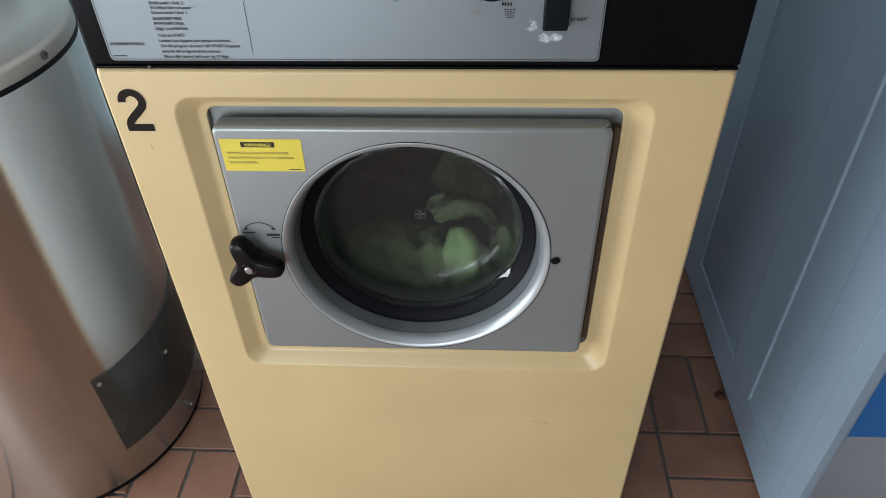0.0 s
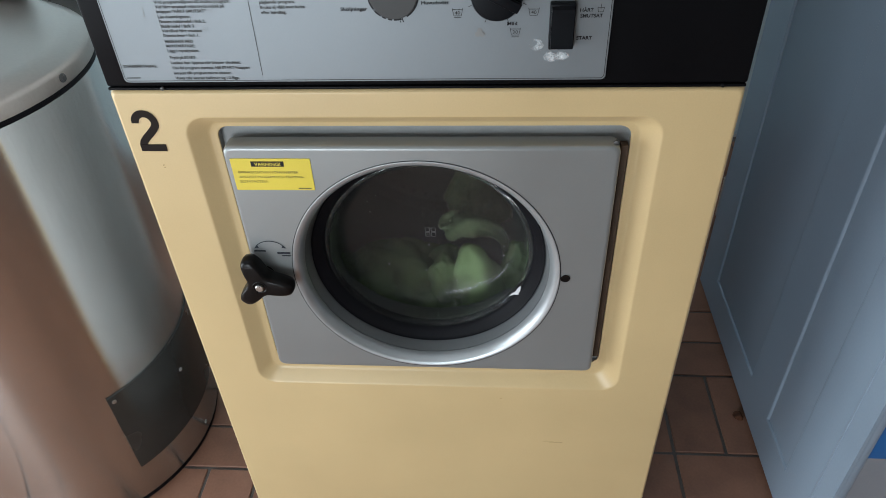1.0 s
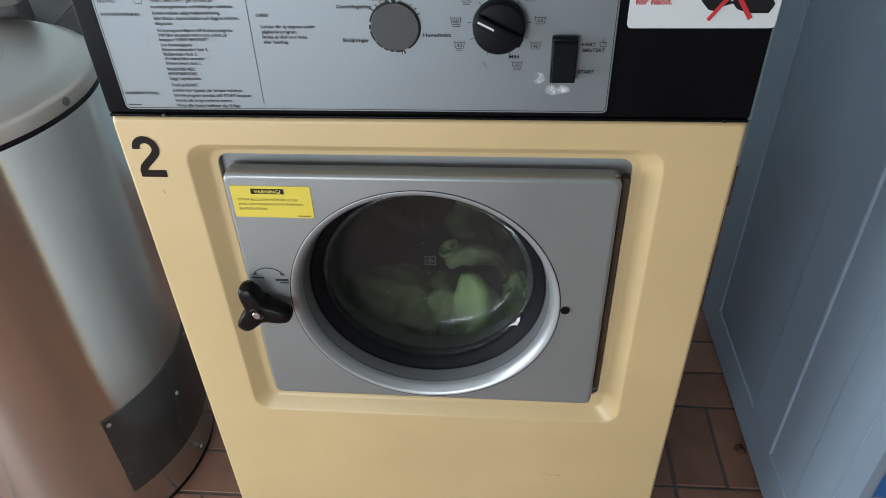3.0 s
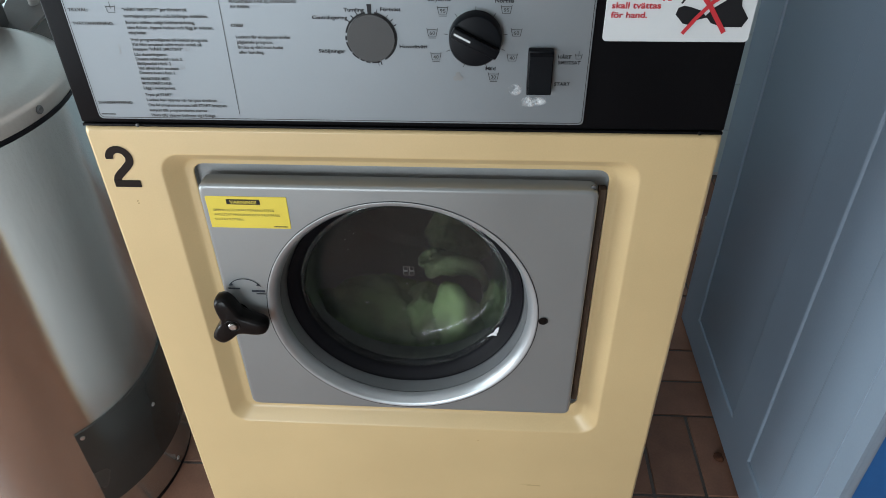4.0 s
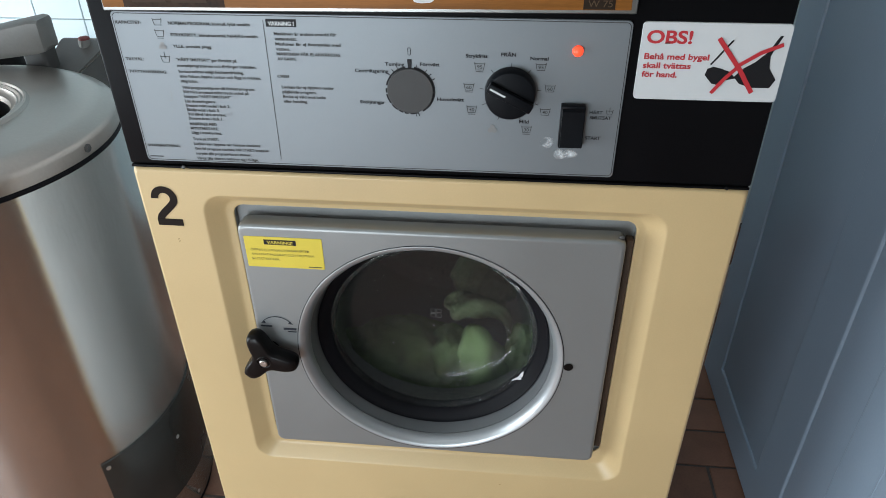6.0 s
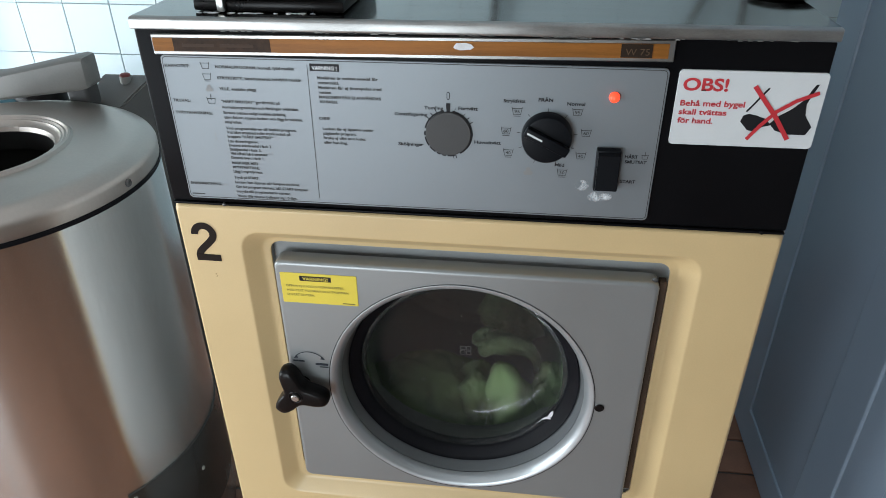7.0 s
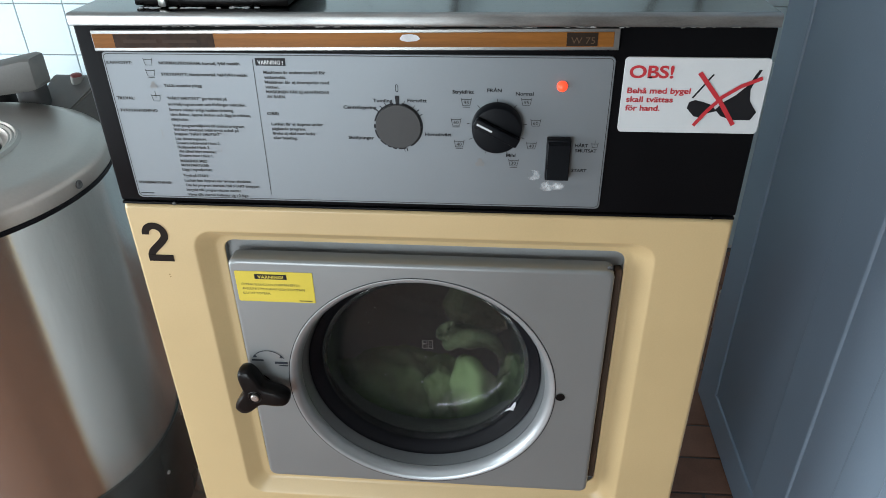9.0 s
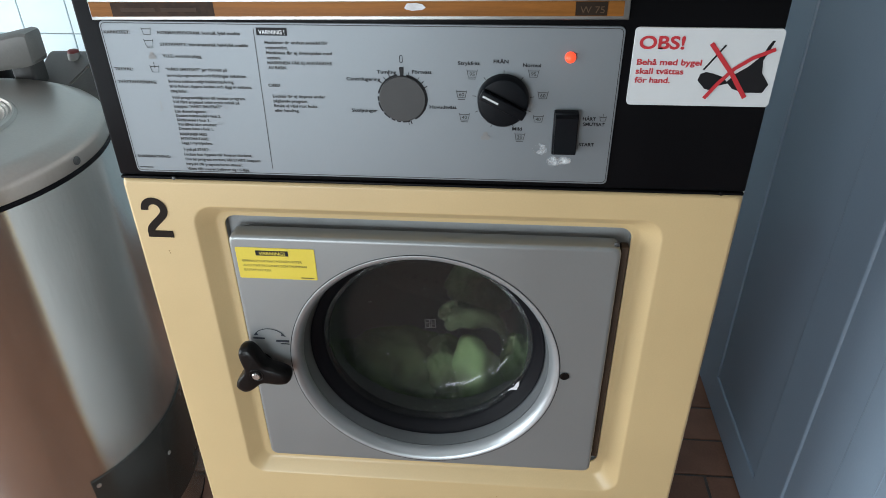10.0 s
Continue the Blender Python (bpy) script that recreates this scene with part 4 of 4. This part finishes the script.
for k in range(26):
    x, y = rs.uniform(-0.272, -0.150), 0.0185 + rs.uniform(-0.003, 0.001)
    w = rs.uniform(0.0015, 0.006)
    bmesh.ops.create_icosphere(residue, subdivisions=1, radius=1.0, matrix=Matrix.Translation((x, y, 1.0568 + 0.004 * x)) @ Matrix.Diagonal((w, 0.0015, 0.0009, 1)))
part("soap_residue", residue, FLAKE, disp, "dried white soap round the hatch", smooth=60)["kind"] = "stuff"
tray = thing("round_tray", 0.318, 0.138, 1.0581, "dark round plastic dish standing on the steel top", "dish")
part("dish", lathe([(0.0, 0.0), (0.030, 0.0), (0.0345, 0.002), (0.0355, 0.009), (0.0335, 0.009), (0.032, 0.004), (0.0, 0.0035)], (0, 0, 0), "z", 48), PLASTIC, tray)

# ---- spin dryer ----
SX, SY, SR = -0.746, 0.203, 0.252
spin = thing("spin_dryer", SX, SY, 0.0, "round stainless steel spin dryer standing beside the washing machine", "spin dryer")
part("shell", lathe([(SR - 0.002, 0.012), (SR, 0.016), (SR, 0.7645), (SR - 0.003, 0.768)], (0, 0, 0), "z", 128, caps=False), SPIN_STEEL, spin, "brushed steel shell", smooth=40)
part("foot_ring", lathe([(SR - 0.02, 0.0), (SR - 0.004, 0.0), (SR - 0.002, 0.004), (SR - 0.002, 0.014), (SR - 0.02, 0.0145)], (0, 0, 0), "z", 96, True), RUBBER, spin, "black rubber foot ring")
part("band", lathe([(SR - 0.01, 0.7645), (SR + 0.0015, 0.765), (SR + 0.0022, 0.7685), (SR + 0.0015, 0.772), (SR - 0.01, 0.7725)], (0, 0, 0), "z", 128, True), RUBBER, spin, "black rubber band")
part("cover", lathe([(SR - 0.004, 0.7680), (SR + 0.0005, 0.7685), (SR + 0.0005, 0.7890), (SR - 0.0012, 0.7935), (SR - 0.005, 0.7975), (SR - 0.020, 0.8050), (SR - 0.027, 0.8075), (SR - 0.036, 0.8085), (0.16, 0.8100), (0.136, 0.8115),
                     (0.1325, 0.8160), (0.1295, 0.8165), (0.1270, 0.8135), (0.1240, 0.8145), (0.1210, 0.8115), (0.1185, 0.8120), (0.1145, 0.8060), (0.1090, 0.8040), (0.106, 0.7970)],
                    (0, 0, 0), "z", 128, caps=False), SPIN_TOP, spin, "rounded steel cover with a beaded mouth", smooth=40)
part("basket", lathe([(0.106, 0.7968), (0.110, 0.765), (0.125, 0.76), (0.125, 0.40), (0.0, 0.39)], (0, 0, 0), "z", 64, caps=False), material("basket_dark", (0.05, 0.05, 0.05), 0.4, 0.6), spin, "dark basket inside")
for ang in (-6.3, -150):
    a = radians(ang)
    sc = lathe([(0.0062, 0.0), (0.006, 0.0022), (0.0045, 0.0036), (0.003, 0.0026), (0.0, 0.0025)], (0, 0, 0), "x", 12)
    bmesh.ops.transform(sc, matrix=pose(SR * math.cos(a), SR * math.sin(a), 0.783, 0, 0, ang), verts=sc.verts)
    part("cover_screw", sc, CAST_DARK, spin)


def curved_plate(a0, a1, z0, z1, r, t):
    """A plate bent round the shell."""
    n = 40
    bm = bmesh.new()
    grid = []
    for i in range(n + 1):
        a = radians(a0 + (a1 - a0) * i / n)
        grid.append([bm.verts.new((q * math.cos(a), q * math.sin(a), z)) for q, z in ((r, z0), (r + t, z0 + t * 0.6), (r + t, z1 - t * 0.6), (r, z1))])
    for g, h in zip(grid, grid[1:]):
        for k in range(3):
            bm.faces.new((g[k], h[k], h[k + 1], g[k + 1]))
    bm.faces.new(grid[0])
    bm.faces.new(grid[-1])
    return bm


cover = part("service_cover", curved_plate(-39.6, 80, 0.090, 0.280, SR, 0.0022), PATCH, spin, "dark grey curved service cover", smooth=30)
for ang, z in ((-37.6, 0.267), (-4.5, 0.040), (-7.0, 0.208)):
    sc = lathe([(0.004, 0.0), (0.0038, 0.0016), (0.002, 0.0026), (0.0, 0.0027)], (0, 0, 0), "x", 12)
    a = radians(ang)
    bmesh.ops.transform(sc, matrix=pose((SR + 0.002) * math.cos(a), (SR + 0.002) * math.sin(a), z, 0, 0, ang), verts=sc.verts)
    part("cover_screw", sc, SCREW, cover)
# hinge post, lid arm and switch box behind the mouth
post = part("hinge_post", box(-0.003, 0.037, 0.244, 0.284, 0.0, 0.846, 0.006, 3), CAST_DARK, spin, "dark grey hinge post")
arm = bmesh.new()
secs = []
for x, y, z, hw, hh in ((0.060, 0.255, 0.845, 0.016, 0.018), (0.056, 0.255, 0.846, 0.022, 0.025), (0.044, 0.255, 0.845, 0.026, 0.027), (-0.11, 0.25, 0.818, 0.028, 0.021), (-0.32, 0.24, 0.800, 0.028, 0.018), (-0.34, 0.24, 0.799, 0.020, 0.013)):
    secs.append([(x - 0.004, y - 0.006 + hw * u_, z + 0.009 + hh * v_) for u_, v_ in ((-1, -0.8), (-0.9, -1), (0.9, -1), (1, -0.8), (1, 0.8), (0.9, 1), (-0.7, 1), (-0.95, 0.85))])
loops(secs, True, True, arm)
part("lid_arm", arm, CAST, spin, "grey cast lid arm", smooth=30)
sb = bmesh.new()
secs = [[(x + 0.009, y - 0.006, z) for x, z in ((0.004, 0.0), (w_, 0.0), (w_, zt), (0.004, zt))] for y, w_, zt in ((0.262, 0.066, 0.762), (0.2625, 0.066, 0.779), (0.335, 0.102, 0.818), (0.352, 0.102, 0.819))]
loops(secs, True, True, sb)
bmesh.ops.bevel(sb, geom=list(sb.edges), offset=0.003, segments=2, affect="EDGES")
sbox = part("switch_box", sb, CAST_MID, spin, "dark grey switch box with sloping top")
part("stop_button", lathe([(0.011, 0.78), (0.011, 0.820), (0.0098, 0.8225)], (0.066, 0.324, 0.0), "z", 24), CAST, sbox, "grey button collar")
part("button_cap", lathe([(0.0098, 0.8225), (0.0094, 0.8255), (0.0075, 0.827), (0.0, 0.8275)], (0.066, 0.324, 0.0), "z", 24), RED_CAP, sbox, "red button cap")

# ---- things behind ----
bucket = thing("waste_bin", -1.165, 0.74, 0.0, "teal plastic bin standing behind the spin dryer", "bin")
part("pail", lathe([(0.0, 0.0), (0.105, 0.0), (0.13, 0.692), (0.133, 0.694), (0.133, 0.702), (0.125, 0.708), (0.0, 0.712)], (0, 0, 0), "z", 48), TEAL, bucket, smooth=40)
can = thing("canister", -1.028, 0.74, 0.0, "dark grey round-topped canister behind the spin dryer", "canister")
part("body", lathe([(0.0, 0.0), (0.055, 0.0), (0.058, 0.01), (0.058, 0.69), (0.0, 0.691)], (0, 0, 0), "z", 32), PLASTIC, can, smooth=40)
part("cap", lathe([(0.058, 0.691), (0.056, 0.71), (0.045, 0.732), (0.022, 0.744), (0.0, 0.746)], (0, 0, 0), "z", 32), PLASTIC, can, "dark rounded cap", smooth=60)
clump = bmesh.new()
bmesh.ops.create_icosphere(clump, subdivisions=3, radius=0.010)
for v in clump.verts:
    v.co *= 1 + 0.5 * noise.noise(v.co * 130)
    v.co.z = max(v.co.z * 0.45, -0.003)
ob = tagged(new("dirt_clump", mesh_of("dirt_clump", clump, material("rust_dirt", (0.13, 0.045, 0.02), 0.9, vary=0.3, scale=60), 60)), "rust-brown clump of dirt on the floor by the door", "dirt")
ob.location = (0.574, 0.262, 0.0032)


def hose(name, pts, r, lab):
    """A smooth hose through a few bends."""
    out = []
    for a, b in zip(pts, pts[1:]):
        out += [tuple(Vector(a).lerp(Vector(b), (1 - math.cos(math.pi * i / 8)) / 2)) for i in range(8)]
    out.append(pts[-1])
    return tagged(new(name, mesh_of(name, tube(out, r, 10), HOSE, 60)), lab, "hose", "hoses on the back wall")


hose("water_hose", [(-0.055, WALL_Y - 0.03, 0.0), (-0.055, WALL_Y - 0.03, 1.9)], 0.011, "grey water pipe on the tiled wall")
hose("water_hose", [(0.52, WALL_Y - 0.03, 0.0), (0.52, WALL_Y - 0.03, 1.25), (0.40, WALL_Y - 0.05, 1.9)], 0.010, "grey rubber hose hanging before the tiled wall")
hose("water_hose", [(0.58, WALL_Y - 0.03, 0.0), (0.60, WALL_Y - 0.03, 1.2), (0.66, WALL_Y - 0.05, 1.9)], 0.010, "grey rubber hose hanging before the tiled wall")

# ---- the blue-grey panel door ----
DX = 0.584
leaf = thing("door_1", DX, -0.05, 0.0, "open blue-grey painted panel door with narrow upright panels", "door")
leaf["kind"] = "structure"


part("leaf", box(0.0040, 0.0180, 0.001, 0.719, 0.013, 2.049, 0.002, 2), DOOR_BLUE, leaf)


def door_framing(openings, wide, z0, z1, chamfer=0.0040, depth=0.0045):
    """Stiles and rails in one face, with chamfered edges round two upright sunk panels."""
    bm = bmesh.new()
    lo, hi = 0.098, 1.93

    def quad(ya, yb, za, zb):
        bm.faces.new([bm.verts.new((0.0, y, z)) for y, z in ((ya, za), (yb, za), (yb, zb), (ya, zb))])
    left = 0.0
    for a, b in openings:
        quad(left, a - chamfer, z0, z1)
        quad(a - chamfer, b + chamfer, z0, lo - chamfer)
        quad(a - chamfer, b + chamfer, hi + chamfer, z1)
        loops([[(x, y, z) for y, z in ((a - e, lo - e), (b + e, lo - e), (b + e, hi + e), (a - e, hi + e))] for e, x in
               ((chamfer, 0.0), (chamfer * 0.6, 0.0006), (chamfer * 0.2, 0.0022), (0.0, depth))], bm=bm)
        left = b + chamfer
    quad(left, wide, z0, z1)
    loops([[(x, y, z) for y, z in ((0.0, z0), (wide, z0), (wide, z1), (0.0, z1))] for x in (0.0, depth)], bm=bm)
    return bm


part("framing", door_framing(((0.128, 0.231), (0.337, 0.614)), 0.72, 0.012, 2.05), DOOR_BLUE, leaf, "proud stiles and rails", smooth=None)
part("edge_bead", box(-0.0008, 0.0005, 0.040, 0.0435, 0.012, 2.05, 0.0006, 2), DOOR_BLUE, leaf)
for z in (0.25, 1.8):
    part("hinge", lathe([(0.008, -0.05), (0.008, 0.05)], (0.008, 0.728, z), "z", 14), SCREW, leaf)
frame_ = thing("door_frame", 0.0, 0.0, 0.0, "blue-grey painted door jamb beside the open door", "door frame")
frame_["kind"] = "structure"
part("jamb", box(0.640, 0.74, 0.69, 0.76, 0.0, 2.1, 0.003, 2), DOOR_BLUE, frame_)

# ---- blue cabinet beyond the door ----
cup = thing("cabinet", 0.0, 0.0, 0.0, "strong blue low cabinet on a grey plinth beyond the open door", "cabinet")
part("body", box(0.64, 1.30, 0.0, 0.55, 0.242, 0.90, 0.003, 2), CABINET_BLUE, cup)
part("plinth", box(0.642, 1.298, 0.003, 0.54, 0.0, 0.2415, 0.002, 2), PLINTH, cup, "grey plinth")

# ---- tiles of the wall and the floor, last ----
TW = 0.15
wall = bpy.data.objects["wall_north"]
wt = mesh_of("wall_tile", box(-TW / 2 + 0.0008, TW / 2 - 0.0008, 0.0, 0.0078, -TW / 2 + 0.0008, TW / 2 - 0.0008, 0.0014, 1), WALL_TILE)
rest = bmesh.new()
X0, Z0 = -1.2040, 0.6150
for i in range(-7, 23):
    for k in range(-5, 13):
        x, z = X0 + (i + 0.5) * TW, Z0 + (k + 0.5) * TW
        if x < LEFT_X + TW / 2 or x > RIGHT_X - TW / 2 or z < TW / 2 - 0.01 or z > CEIL_Z - TW / 2:
            continue
        if -1.5 < x < 1.0 and 0.2 < z < 2.0 and not (-0.3 < x < 0.3 and z < 1.0):
            ob = new("wall_tile", wt)
            ob.location = (x, WALL_Y, z)
            ob.parent = wall
        else:
            box(x - TW / 2 + 0.0008, x + TW / 2 - 0.0008, WALL_Y, WALL_Y + 0.0078, z - TW / 2 + 0.0008, z + TW / 2 - 0.0008, bm=rest)
far = part("far_wall_tiles", rest, WALL_TILE, wall, smooth=None)
far["kind"] = "stuff"

BR = 0.0985
# two fields of paving that meet under the machine, each with its own origin
FIELDS = ((0.4320, 0.1725, 0.0, 9.0), (-0.3695, 0.1050, -9.0, 0.03))
tile_v = mesh_of("floor_tile", box(-BR / 2 + 0.0032, BR / 2 - 0.0032, -BR + 0.0032, BR - 0.0032, -0.008, 0.0, 0.0012, 1), TERRACOTTA)
tile_h = mesh_of("floor_tile", box(-BR + 0.0032, BR - 0.0032, -BR / 2 + 0.0032, BR / 2 - 0.0032, -0.008, 0.0, 0.0012, 1), TERRACOTTA)
rest = bmesh.new()
rt = random.Random(2)
for fx0, fy0, from_x, to_x in FIELDS:
    for i, j in ((i, j) for i in range(-14, 9) for j in range(-14, 8)):
        cx, cy = fx0 + (2 * i + 1) * BR, fy0 + (2 * j + 1) * BR
        if not (max(LEFT_X, from_x) < cx - BR * 0.9 and cx + BR * 0.9 < min(RIGHT_X, to_x) and FRONT_Y + BR < cy < WALL_Y + 0.13 - BR):
            continue
        upright = (i + j) % 2 == 0
        near = -1.2 < cx < 0.9 and -0.75 < cy < 0.85 and not (-0.25 < cx < 0.25 and cy > 0.1)
        for k in (-0.5, 0.5):
            x, y = (cx + k * BR, cy) if upright else (cx, cy + k * BR)
            if near:
                ob = new("floor_tile", tile_v if upright else tile_h)
                ob.location = (x, y, rt.uniform(-0.001, 0.0))
                ob.parent = floor
            else:
                hx, hy = (BR / 2, BR) if upright else (BR, BR / 2)
                box(x - hx + 0.0032, x + hx - 0.0032, y - hy + 0.0032, y + hy - 0.0032, -0.008, -0.0005, bm=rest)
far = part("far_floor_tiles", rest, TERRACOTTA, floor, smooth=None)
far["kind"] = "stuff"
